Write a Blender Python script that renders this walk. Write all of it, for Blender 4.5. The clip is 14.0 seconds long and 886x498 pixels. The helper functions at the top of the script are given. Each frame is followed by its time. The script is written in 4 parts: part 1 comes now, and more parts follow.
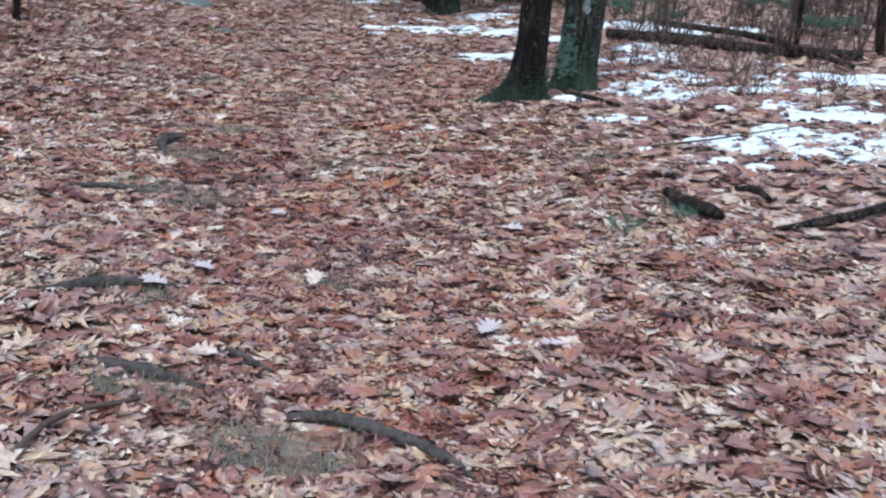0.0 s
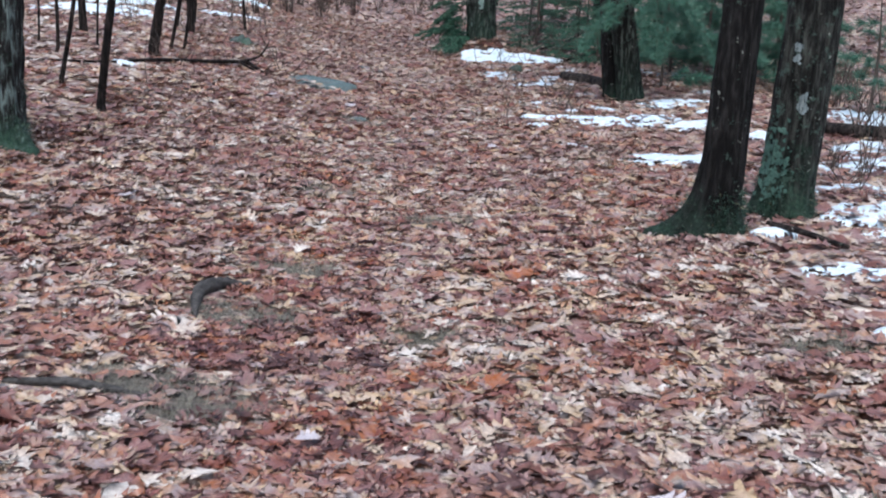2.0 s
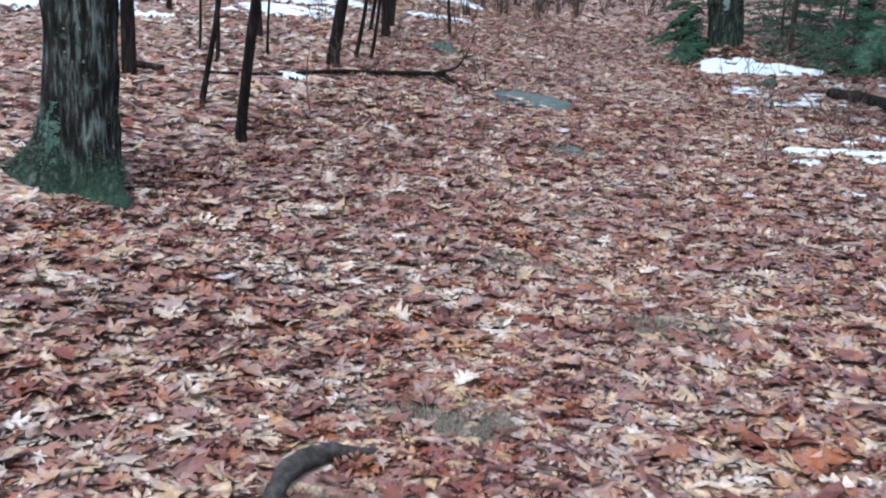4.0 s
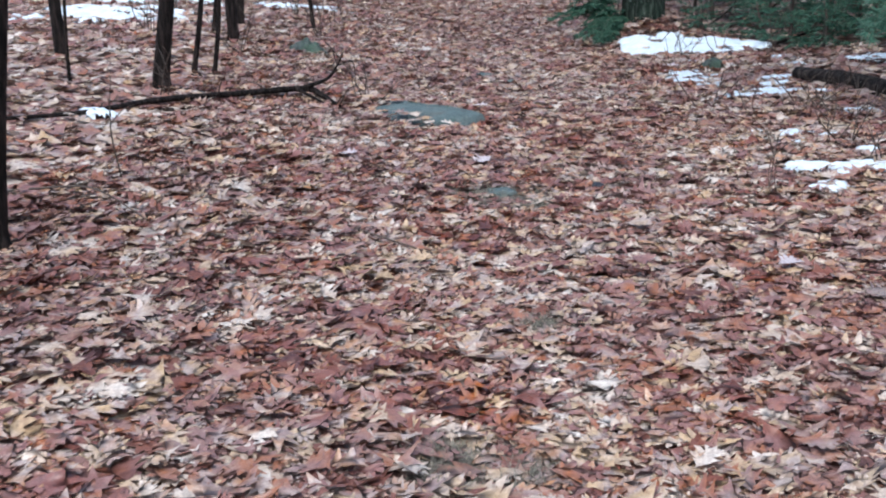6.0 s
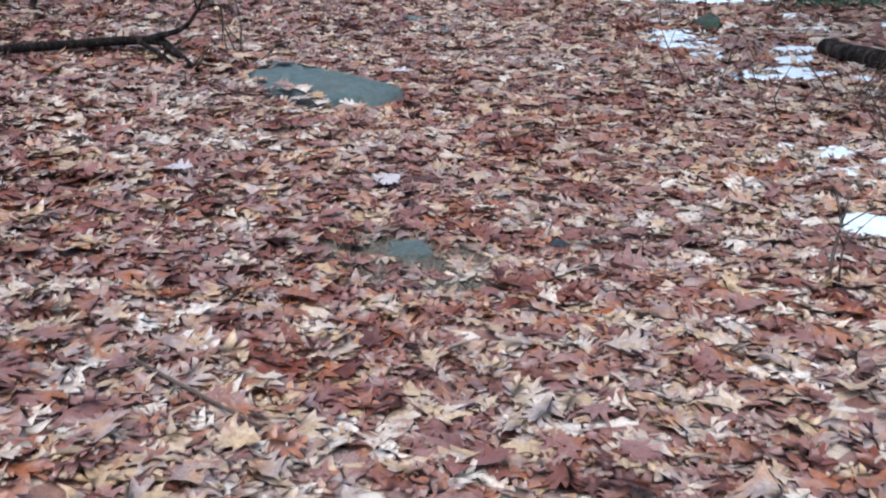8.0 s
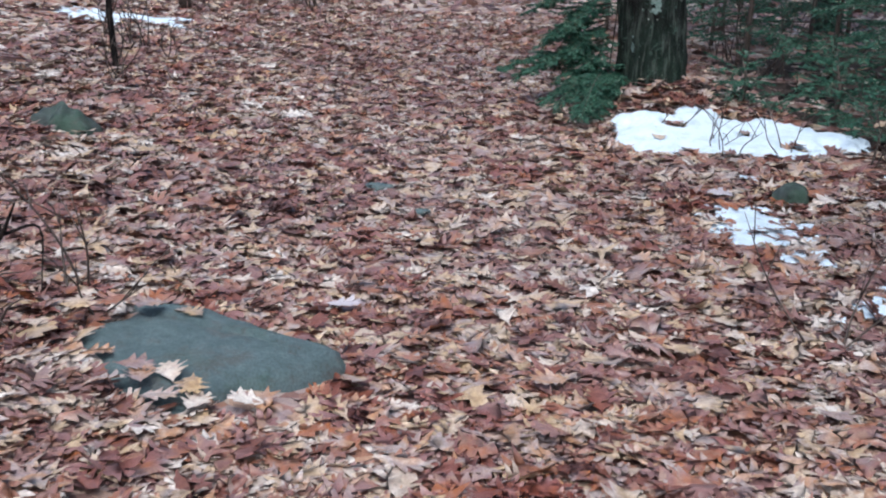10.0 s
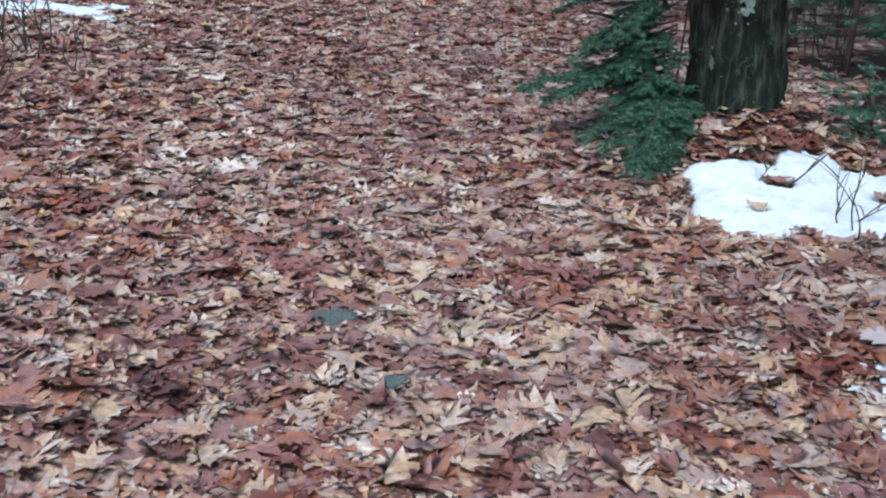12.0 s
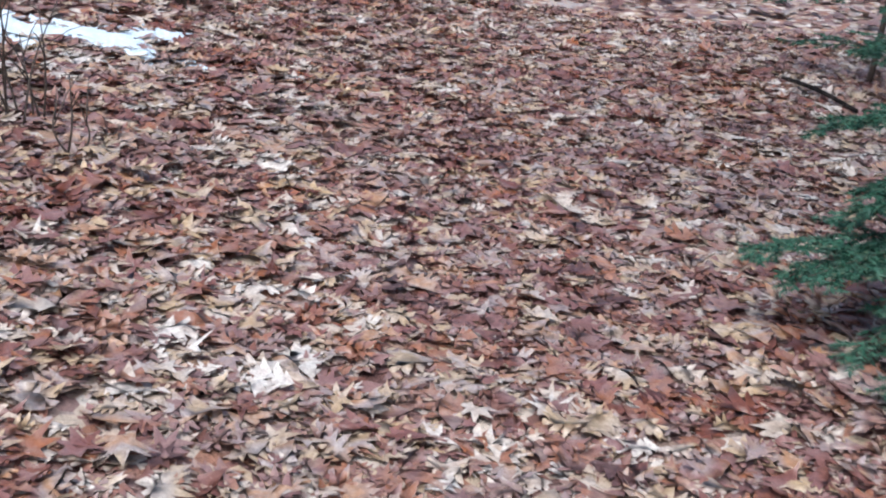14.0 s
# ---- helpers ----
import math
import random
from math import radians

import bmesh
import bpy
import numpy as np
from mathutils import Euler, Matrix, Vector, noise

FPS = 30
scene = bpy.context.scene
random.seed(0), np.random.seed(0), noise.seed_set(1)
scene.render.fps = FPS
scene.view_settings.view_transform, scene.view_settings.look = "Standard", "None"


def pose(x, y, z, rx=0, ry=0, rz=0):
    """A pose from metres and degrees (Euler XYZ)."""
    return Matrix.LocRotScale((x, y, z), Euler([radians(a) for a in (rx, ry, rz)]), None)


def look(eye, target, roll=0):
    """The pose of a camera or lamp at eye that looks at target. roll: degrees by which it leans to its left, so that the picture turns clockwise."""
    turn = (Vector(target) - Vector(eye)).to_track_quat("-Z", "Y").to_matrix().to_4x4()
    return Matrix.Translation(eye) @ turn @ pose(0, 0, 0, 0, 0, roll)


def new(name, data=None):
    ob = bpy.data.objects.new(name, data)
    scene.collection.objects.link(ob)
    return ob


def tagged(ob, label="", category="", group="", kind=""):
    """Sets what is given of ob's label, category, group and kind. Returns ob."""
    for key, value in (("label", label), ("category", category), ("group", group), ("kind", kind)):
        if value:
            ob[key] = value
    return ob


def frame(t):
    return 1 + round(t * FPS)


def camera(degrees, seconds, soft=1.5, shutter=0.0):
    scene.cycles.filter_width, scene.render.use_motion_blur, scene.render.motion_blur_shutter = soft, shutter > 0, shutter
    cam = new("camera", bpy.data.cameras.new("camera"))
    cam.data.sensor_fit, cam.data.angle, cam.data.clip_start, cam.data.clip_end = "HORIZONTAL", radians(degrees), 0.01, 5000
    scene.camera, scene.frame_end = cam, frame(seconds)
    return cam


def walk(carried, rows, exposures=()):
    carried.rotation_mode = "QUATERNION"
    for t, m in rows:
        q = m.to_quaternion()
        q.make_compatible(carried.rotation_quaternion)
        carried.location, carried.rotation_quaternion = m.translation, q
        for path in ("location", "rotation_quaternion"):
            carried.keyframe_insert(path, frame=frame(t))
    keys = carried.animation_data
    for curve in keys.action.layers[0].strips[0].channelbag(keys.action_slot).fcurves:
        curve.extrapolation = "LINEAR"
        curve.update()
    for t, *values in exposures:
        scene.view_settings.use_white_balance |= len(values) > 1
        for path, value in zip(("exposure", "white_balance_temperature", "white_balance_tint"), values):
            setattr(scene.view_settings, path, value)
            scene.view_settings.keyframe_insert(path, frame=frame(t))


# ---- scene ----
cam = camera(39.8, 14.0, soft=2.05, shutter=0.15)
METRES, EYE = 17.6, 1.5
ROWS = [
    (0.0, 0.0, 0.0, 0.0, 0.81, -17.09, -2.64),
    (0.5, 0.0062, 0.0322, -0.0021, 7.07, -17.67, -4.62),
    (1.0, 0.0091, 0.0686, -0.0041, 8.77, -17.26, -3.18),
    (1.5, 0.0102, 0.1064, -0.0055, 8.37, -16.48, -0.75),
    (2.0, 0.0119, 0.1432, -0.0049, 10.1, -14.31, -1.87),
    (2.5, 0.0087, 0.179, -0.0041, 10.16, -13.52, -1.48),
    (3.0, 0.0074, 0.2121, -0.0064, 15.2, -14.62, -4.34),
    (3.5, -0.0043, 0.2451, -0.0104, 18.81, -16.01, -4.08),
    (4.0, -0.0179, 0.2806, -0.0123, 20.5, -14.58, -1.27),
    (6.5, -0.0754, 0.4623, -0.0158, 12.95, -18.82, 1.74),
    (7.0, -0.0856, 0.4981, -0.0178, 10.36, -19.95, -0.54),
    (7.5, -0.0894, 0.5342, -0.0188, 11.15, -20.29, 0.29),
    (8.0, -0.095, 0.5686, -0.0183, 12.0, -20.39, -1.35),
    (8.5, -0.1045, 0.6038, -0.0167, 11.24, -19.44, 0.42),
    (9.0, -0.1084, 0.6388, -0.016, 12.02, -18.01, -0.84),
    (11.5, -0.1302, 0.8119, -0.0156, 14.07, -19.97, -1.17),
    (12.0, -0.1412, 0.8439, -0.015, 12.81, -19.6, -0.5),
    (12.5, -0.1479, 0.8768, -0.0158, 14.4, -19.73, -2.43),
    (13.0, -0.1608, 0.9082, -0.0166, 13.85, -20.11, -2.4),
    (13.5, -0.1738, 0.9385, -0.0166, 15.16, -20.19, -2.76),
    (14.0, -0.1861, 0.9666, -0.014, 18.19, -20.77, -4.09),
]
EDGES = [
    (4.2, (-0.432, 5.164, 1.296), (-1.093, 6.985, 0.798), 3.2),
    (6.3, (-1.318, 7.899, 1.207), (-1.782, 9.755, 0.623), -2.6),
    (9.2, (-1.955, 11.505, 1.190), (-2.333, 13.383, 0.615), 1.3),
    (11.3, (-2.252, 14.076, 1.225), (-2.674, 15.916, 0.563), 0.8),
]
path = [(t, pose(METRES * x, METRES * y, EYE + METRES * z, 90 + pitch, roll, yaw)) for t, x, y, z, yaw, pitch, roll in ROWS]
path += [(t, look(eye, target, roll)) for t, eye, target, roll in EDGES]
walk(cam, sorted(path, key=lambda row: row[0]), exposures=[(0.0, 0.36, 5800, 8), (4.0, 0.47, 5800, 8), (9.0, 0.42, 5800, 8), (12.5, 0.34, 5800, 8), (14.0, 0.50, 5800, 8)])

# ---- daylight: an overcast winter sky ----
world = bpy.data.worlds.new("winter_sky")
scene.world = world
world.use_nodes = True
wn = world.node_tree
sky = wn.nodes.new("ShaderNodeTexSky")
sky.sky_type, sky.sun_disc = "NISHITA", False
sky.sun_elevation, sky.sun_rotation = radians(65), radians(180)
sky.air_density, sky.dust_density, sky.ozone_density = 1.0, 6.0, 1.0
wn.links.new(sky.outputs[0], wn.nodes["Background"].inputs[0])
wn.nodes["Background"].inputs[1].default_value = 0.15
sun = new("sun", bpy.data.lights.new("sun", "SUN"))
sun.data.energy, sun.data.angle, sun.data.color = 1.4, radians(40), (1.0, 0.985, 0.97)
sun.matrix_world = look((0.5, -9.3, 20), (0, 0, 0))


# ---- materials ----
def nodes_for(name):
    m = bpy.data.materials.new(name)
    m.use_nodes = True
    nt = m.node_tree
    return m, nt, nt.nodes["Principled BSDF"]


def add(nt, kind, **inputs):
    n = nt.nodes.new(kind)
    for k, v in inputs.items():
        n.inputs[k.replace("_", " ")].default_value = v
    return n


def ramp(nt, source, stops, mode="LINEAR"):
    n = nt.nodes.new("ShaderNodeValToRGB")
    n.color_ramp.interpolation = mode
    while len(n.color_ramp.elements) < len(stops):
        n.color_ramp.elements.new(0.5)
    for e, (p, c) in zip(n.color_ramp.elements, stops):
        e.position, e.color = p, (*c, 1)
    nt.links.new(source, n.inputs[0])
    return n


def maths(nt, op, a, b, clamp=False):
    n = nt.nodes.new("ShaderNodeMath")
    n.operation, n.use_clamp = op, clamp
    for i, v in enumerate((a, b)):
        if isinstance(v, (int, float)):
            n.inputs[i].default_value = v
        else:
            nt.links.new(v, n.inputs[i])
    return n.outputs[0]


def mix(nt, fac, a, b, mode="MIX"):
    n = nt.nodes.new("ShaderNodeMix")
    n.data_type, n.blend_type = "RGBA", mode
    for i, v in ((0, fac), (6, a), (7, b)):
        if isinstance(v, (int, float)):
            n.inputs[i].default_value = v
        elif isinstance(v, tuple):
            n.inputs[i].default_value = (*v, 1)
        else:
            nt.links.new(v, n.inputs[i])
    return n.outputs[2]


def coords(nt, scale=(1, 1, 1)):
    c = nt.nodes.new("ShaderNodeTexCoord")
    m = nt.nodes.new("ShaderNodeMapping")
    m.inputs["Scale"].default_value = scale
    nt.links.new(c.outputs["Object"], m.inputs[0])
    return m.outputs[0]


def noisy(nt, vec, scale, detail=4.0, rough=0.6):
    n = add(nt, "ShaderNodeTexNoise", Scale=scale, Detail=detail, Roughness=rough)
    nt.links.new(vec, n.inputs["Vector"])
    return n.outputs["Fac"]


def bump(nt, bsdf, height, strength=0.5, distance=0.02):
    b = add(nt, "ShaderNodeBump", Strength=strength, Distance=distance)
    nt.links.new(height, b.inputs["Height"])
    nt.links.new(b.outputs[0], bsdf.inputs["Normal"])


LEAF_STOPS = [(0.0, (0.090, 0.042, 0.038)), (0.10, (0.19, 0.078, 0.058)), (0.20, (0.24, 0.120, 0.108)), (0.30, (0.29, 0.175, 0.165)), (0.38, (0.34, 0.148, 0.080)),
              (0.46, (0.28, 0.160, 0.145)), (0.54, (0.34, 0.272, 0.270)), (0.61, (0.46, 0.270, 0.162)), (0.68, (0.39, 0.328, 0.318)), (0.76, (0.54, 0.412, 0.268)),
              (0.86, (0.61, 0.52, 0.435)), (1.0, (0.74, 0.70, 0.64))]


def leaf_material(name, per_object=False, shift=0.0, colour=1.0):
    """Wet fallen oak leaves, one tone a leaf, mottled."""
    m, nt, bsdf = nodes_for(name)
    if per_object:
        rnd = nt.nodes.new("ShaderNodeObjectInfo").outputs["Random"]
    else:
        rnd = nt.nodes.new("ShaderNodeNewGeometry").outputs["Random Per Island"]
    geo = nt.nodes.new("ShaderNodeNewGeometry").outputs["Position"]
    drift = noisy(nt, geo, 0.9, 2.0)
    knot = noisy(nt, geo, 4.2, 2.0)
    f = maths(nt, "ADD", maths(nt, "MULTIPLY", rnd, 0.86), maths(nt, "MULTIPLY", maths(nt, "SUBTRACT", drift, 0.42), 0.50))
    f = maths(nt, "ADD", f, maths(nt, "MULTIPLY", maths(nt, "SUBTRACT", knot, 0.5), 0.85))
    f = maths(nt, "ADD", f, shift + 0.025, clamp=True)
    base = ramp(nt, f, LEAF_STOPS).outputs[0]
    # a second tone in blotches, as leaves fade unevenly
    other = ramp(nt, maths(nt, "FRACT", maths(nt, "ADD", f, 0.29), 0.0), LEAF_STOPS).outputs[0]
    blotch = ramp(nt, noisy(nt, geo, 34.0, 4.0, 0.7), [(0.47, (0, 0, 0)), (0.60, (1, 1, 1))]).outputs[0]
    base = mix(nt, maths(nt, "MULTIPLY", blotch, 0.30), base, other)
    mott = noisy(nt, geo, 55.0, 3.0)
    base = mix(nt, 0.55, base, ramp(nt, mott, [(0.30, (0.46, 0.43, 0.42)), (0.5, (0.82, 0.82, 0.82)), (0.62, (1, 1, 1))]).outputs[0], "MULTIPLY")
    fleck = noisy(nt, geo, 170.0, 2.0)
    base = mix(nt, 0.35, base, ramp(nt, fleck, [(0.35, (0.45, 0.40, 0.40)), (0.55, (1, 1, 1))]).outputs[0], "MULTIPLY")
    where = nt.nodes.new("ShaderNodeSeparateXYZ")
    nt.links.new(geo, where.inputs[0])
    rich = ramp(nt, maths(nt, "DIVIDE", where.outputs[1], 25.0), [(0.20, (0.50 * colour,) * 3), (0.40, (0.54 * colour,) * 3), (0.56, (0.535 * colour,) * 3), (0.76, (0.535 * colour,) * 3)]).outputs[0]
    hue = nt.nodes.new("ShaderNodeHueSaturation")
    zone = maths(nt, "ADD", maths(nt, "MULTIPLY", maths(nt, "SUBTRACT", noisy(nt, geo, 1.9, 3.0), 0.5), 1.9), 1.98)
    nt.links.new(maths(nt, "MULTIPLY", rich, zone), hue.inputs["Saturation"])
    nt.links.new(base, hue.inputs["Color"])
    nt.links.new(hue.outputs[0], bsdf.inputs["Base Color"])
    rough = ramp(nt, noisy(nt, geo, 23.0), [(0.3, (0.24, 0.24, 0.24)), (0.7, (0.50, 0.50, 0.50))]).outputs[0]
    nt.links.new(rough, bsdf.inputs["Roughness"])
    bsdf.inputs["Specular IOR Level"].default_value = 0.55
    bump(nt, bsdf, noisy(nt, geo, 90.0, 2.0), 0.35, 0.004)
    # thin blades let some light through
    thin = nt.nodes.new("ShaderNodeBsdfTranslucent")
    nt.links.new(hue.outputs[0], thin.inputs["Color"])
    both = add(nt, "ShaderNodeMixShader", Fac=0.10)
    nt.links.new(bsdf.outputs[0], both.inputs[1])
    nt.links.new(thin.outputs[0], both.inputs[2])
    nt.links.new(both.outputs[0], nt.nodes["Material Output"].inputs["Surface"])
    return m


def ground_material():
    """Damp dark humus with pressed leaf scraps."""
    m, nt, bsdf = nodes_for("forest_floor")
    v = coords(nt)
    cell = add(nt, "ShaderNodeTexVoronoi", Scale=17.0)
    cell.inputs["Randomness"].default_value = 1.0
    nt.links.new(v, cell.inputs["Vector"])
    sep = nt.nodes.new("ShaderNodeSeparateColor")
    nt.links.new(cell.outputs["Color"], sep.inputs[0])
    leafy = ramp(nt, sep.outputs[0], LEAF_STOPS).outputs[0]
    soil = ramp(nt, noisy(nt, v, 30.0), [(0.3, (0.055, 0.043, 0.036)), (0.7, (0.16, 0.128, 0.105))]).outputs[0]
    scraps = ramp(nt, noisy(nt, v, 6.0), [(0.42, (0, 0, 0)), (0.6, (1, 1, 1))]).outputs[0]
    col = mix(nt, maths(nt, "ADD", maths(nt, "MULTIPLY", scraps, 0.35), 0.60), soil, leafy)
    nt.links.new(col, bsdf.inputs["Base Color"])
    bsdf.inputs["Roughness"].default_value = 0.75
    bump(nt, bsdf, noisy(nt, v, 40.0), 0.8, 0.02)
    return m


def bark_material(name, dark, pale, lichen=0.5, moss=0.5, moss_top=0.45):
    """Furrowed wet bark with lichen spots and moss round the foot."""
    m, nt, bsdf = nodes_for(name)
    v = coords(nt, (1, 1, 0.16))
    flat = coords(nt)
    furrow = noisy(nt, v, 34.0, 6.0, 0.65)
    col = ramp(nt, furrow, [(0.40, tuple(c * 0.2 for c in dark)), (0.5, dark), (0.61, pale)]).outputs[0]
    broad = noisy(nt, flat, 3.2, 3.0)
    col = mix(nt, 0.8, col, ramp(nt, broad, [(0.38, (0.35, 0.35, 0.35)), (0.62, (1, 1, 1))]).outputs[0], "MULTIPLY")
    if lichen:
        spots = ramp(nt, noisy(nt, flat, 15.0, 6.0, 0.75), [(0.64 - 0.13 * lichen, (0, 0, 0)), (0.68 - 0.12 * lichen, (1, 1, 1))]).outputs[0]
        col = mix(nt, maths(nt, "MULTIPLY", spots, 0.6), col, (0.100, 0.160, 0.130))
        dots = ramp(nt, noisy(nt, flat, 26.0, 2.0), [(0.70, (0, 0, 0)), (0.74, (1, 1, 1))]).outputs[0]
        col = mix(nt, maths(nt, "MULTIPLY", dots, 0.7), col, (0.42, 0.46, 0.40))
    if moss:
        z = nt.nodes.new("ShaderNodeSeparateXYZ")
        nt.links.new(flat, z.inputs[0])
        low = maths(nt, "SUBTRACT", 1.0, maths(nt, "DIVIDE", z.outputs[2], moss_top))
        grow = maths(nt, "ADD", low, maths(nt, "MULTIPLY", maths(nt, "SUBTRACT", noisy(nt, flat, 7.0, 6.0, 0.7), 0.5), 3.2))
        grow = maths(nt, "MULTIPLY", grow, moss, clamp=True)
        tint = ramp(nt, noisy(nt, flat, 60.0), [(0.3, (0.012, 0.036, 0.025)), (0.7, (0.045, 0.095, 0.062))]).outputs[0]
        col = mix(nt, grow, col, tint)
    nt.links.new(col, bsdf.inputs["Base Color"])
    bsdf.inputs["Roughness"].default_value = 0.75
    bsdf.inputs["Specular IOR Level"].default_value = 0.2
    bump(nt, bsdf, furrow, 1.0, 0.05)
    return m


def plain_material(name, low, high, scale=20.0, rough=0.7, relief=0.4, stretch=(1, 1, 1)):
    m, nt, bsdf = nodes_for(name)
    n = noisy(nt, coords(nt, stretch), scale, 5.0, 0.65)
    nt.links.new(ramp(nt, n, [(0.3, low), (0.7, high)]).outputs[0], bsdf.inputs["Base Color"])
    bsdf.inputs["Roughness"].default_value = rough
    bump(nt, bsdf, n, relief, 0.015)
    return m


def needle_material(name, low, high):
    m, nt, bsdf = nodes_for(name)
    rnd = nt.nodes.new("ShaderNodeNewGeometry").outputs["Random Per Island"]
    nt.links.new(ramp(nt, rnd, [(0.0, low), (0.9, high), (1.0, (0.12, 0.10, 0.05))]).outputs[0], bsdf.inputs["Base Color"])
    bsdf.inputs["Roughness"].default_value = 0.5
    return m


def stone_material(name, low, high, mossy=0.0):
    m, nt, bsdf = nodes_for(name)
    v = coords(nt)
    n = noisy(nt, v, 16.0, 8.0, 0.7)
    col = ramp(nt, n, [(0.3, low), (0.7, high)]).outputs[0]
    pits = ramp(nt, noisy(nt, v, 5.0, 3.0), [(0.55 - 0.3 * mossy, (0, 0, 0)), (0.68 - 0.3 * mossy, (1, 1, 1))]).outputs[0]
    col = mix(nt, maths(nt, "MULTIPLY", pits, 0.35 + 0.5 * mossy), col, (0.045, 0.11, 0.065))
    bsdf.inputs["Roughness"].default_value = 0.6
    stain = ramp(nt, noisy(nt, v, 9.0, 6.0, 0.75), [(0.52, (0, 0, 0)), (0.62, (1, 1, 1))]).outputs[0]
    grit = ramp(nt, noisy(nt, v, 120.0, 2.0), [(0.35, (0.55, 0.55, 0.55)), (0.6, (1, 1, 1))]).outputs[0]
    nt.links.new(mix(nt, 0.7, mix(nt, maths(nt, "MULTIPLY", stain, 0.5), col, (0.10, 0.085, 0.075)), grit, "MULTIPLY"), bsdf.inputs["Base Color"])
    bump(nt, bsdf, noisy(nt, v, 40.0, 8.0, 0.75), 0.9, 0.02)
    return m


def snow_material():
    m, nt, bsdf = nodes_for("old_snow")
    v = coords(nt)
    col = ramp(nt, noisy(nt, v, 14.0, 5.0), [(0.25, (0.47, 0.58, 0.68)), (0.55, (0.64, 0.76, 0.84))]).outputs[0]
    dirt = ramp(nt, noisy(nt, v, 60.0, 2.0), [(0.70, (0, 0, 0)), (0.76, (1, 1, 1))]).outputs[0]
    nt.links.new(mix(nt, maths(nt, "MULTIPLY", dirt, 0.6), col, (0.25, 0.19, 0.15)), bsdf.inputs["Base Color"])
    bsdf.inputs["Roughness"].default_value = 0.5
    bump(nt, bsdf, noisy(nt, v, 45.0, 5.0), 0.5, 0.02)
    return m


LITTER = leaf_material("fallen_oak_leaves")
TRODDEN = leaf_material("trodden_oak_leaves", shift=-0.15, colour=1.05)
TRODDEN_PALE = leaf_material("trodden_paler_leaves", shift=-0.035)
# bank brightness put into the leaf colour: left bank lifted, right bank dimmed
BRIGHTENED_BANK = leaf_material("brightened_bank_leaves", shift=0.08)
DARKENED_BANK = leaf_material("darkened_bank_leaves", shift=-0.05, colour=0.86)
FAR_LEAF = leaf_material("far_forest_leaves", shift=-0.12, colour=0.80)
TOP_LEAF = leaf_material("fresh_fallen_leaf", per_object=True, shift=0.02)
FLOOR = ground_material()
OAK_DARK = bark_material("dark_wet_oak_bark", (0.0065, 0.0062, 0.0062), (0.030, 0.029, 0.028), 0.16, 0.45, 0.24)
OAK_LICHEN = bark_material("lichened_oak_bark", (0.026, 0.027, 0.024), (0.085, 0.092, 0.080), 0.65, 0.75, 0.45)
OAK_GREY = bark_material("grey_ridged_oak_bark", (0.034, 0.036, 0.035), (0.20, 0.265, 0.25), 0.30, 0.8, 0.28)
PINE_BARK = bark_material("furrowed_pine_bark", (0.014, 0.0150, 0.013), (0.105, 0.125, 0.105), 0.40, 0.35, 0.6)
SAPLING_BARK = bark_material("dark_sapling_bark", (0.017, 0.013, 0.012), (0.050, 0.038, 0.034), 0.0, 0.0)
TWIG = plain_material("wet_brown_twig", (0.03, 0.022, 0.018), (0.10, 0.075, 0.06), 40.0, 0.6)
LOG = bark_material("rotting_log_bark", (0.022, 0.018, 0.017), (0.075, 0.062, 0.054), 0.05, 0.0)
ROOT = plain_material("bare_root_bark", (0.005, 0.005, 0.005), (0.080, 0.076, 0.074), 28.0, 0.85, 1.0)
SLAB = stone_material("blue_grey_schist", (0.062, 0.104, 0.108), (0.150, 0.215, 0.222))
SLATE = stone_material("dark_slate", (0.018, 0.026, 0.040), (0.05, 0.066, 0.09))
MOSSROCK = stone_material("mossy_stone", (0.020, 0.03, 0.028), (0.085, 0.115, 0.11), 0.5)
SNOW = snow_material()
PINE_NEEDLE = needle_material("white_pine_needles", (0.026, 0.092, 0.062), (0.082, 0.205, 0.142))
FIR_NEEDLE = needle_material("hemlock_needles", (0.011, 0.048, 0.030), (0.056, 0.172, 0.108))
MOSS = needle_material("tree_foot_moss", (0.009, 0.030, 0.021), (0.044, 0.095, 0.064))
LICHEN = plain_material("pale_lichen", (0.10, 0.165, 0.145), (0.28, 0.36, 0.325), 50.0, 0.9)
LICHEN_GREEN = plain_material("blue_green_lichen", (0.035, 0.085, 0.068), (0.10, 0.19, 0.155), 50.0, 0.9)
LICHEN_GREY = plain_material("grey_lichen", (0.060, 0.080, 0.082), (0.31, 0.375, 0.38), 40.0, 0.9, stretch=(1, 1, 0.25))
SHADE_BROWN = plain_material("painted_shade_brown", (0.014, 0.010, 0.008), (0.055, 0.036, 0.027), 45.0, 0.95, 0.9)
SOIL = plain_material("bare_trodden_soil", (0.050, 0.041, 0.036), (0.155, 0.130, 0.113), 38.0, 0.9, 0.9)
GRASS = needle_material("dry_moss_grass", (0.085, 0.082, 0.062), (0.22, 0.21, 0.165))
PALE_LEAF = plain_material("bleached_leaf", (0.34, 0.31, 0.33), (0.58, 0.54, 0.57), 60.0, 0.5)


# ---- the lie of the land ----
def centre_of_path(y):
    return np.interp(y, [-5, 0, 4.5, 6.3, 8.3, 10.8, 14, 18, 21, 24, 40], [0.6, 0.3, -0.3, -0.9, -1.5, -1.7, -2.3, -3.4, -4.1, -4.7, -7.5])


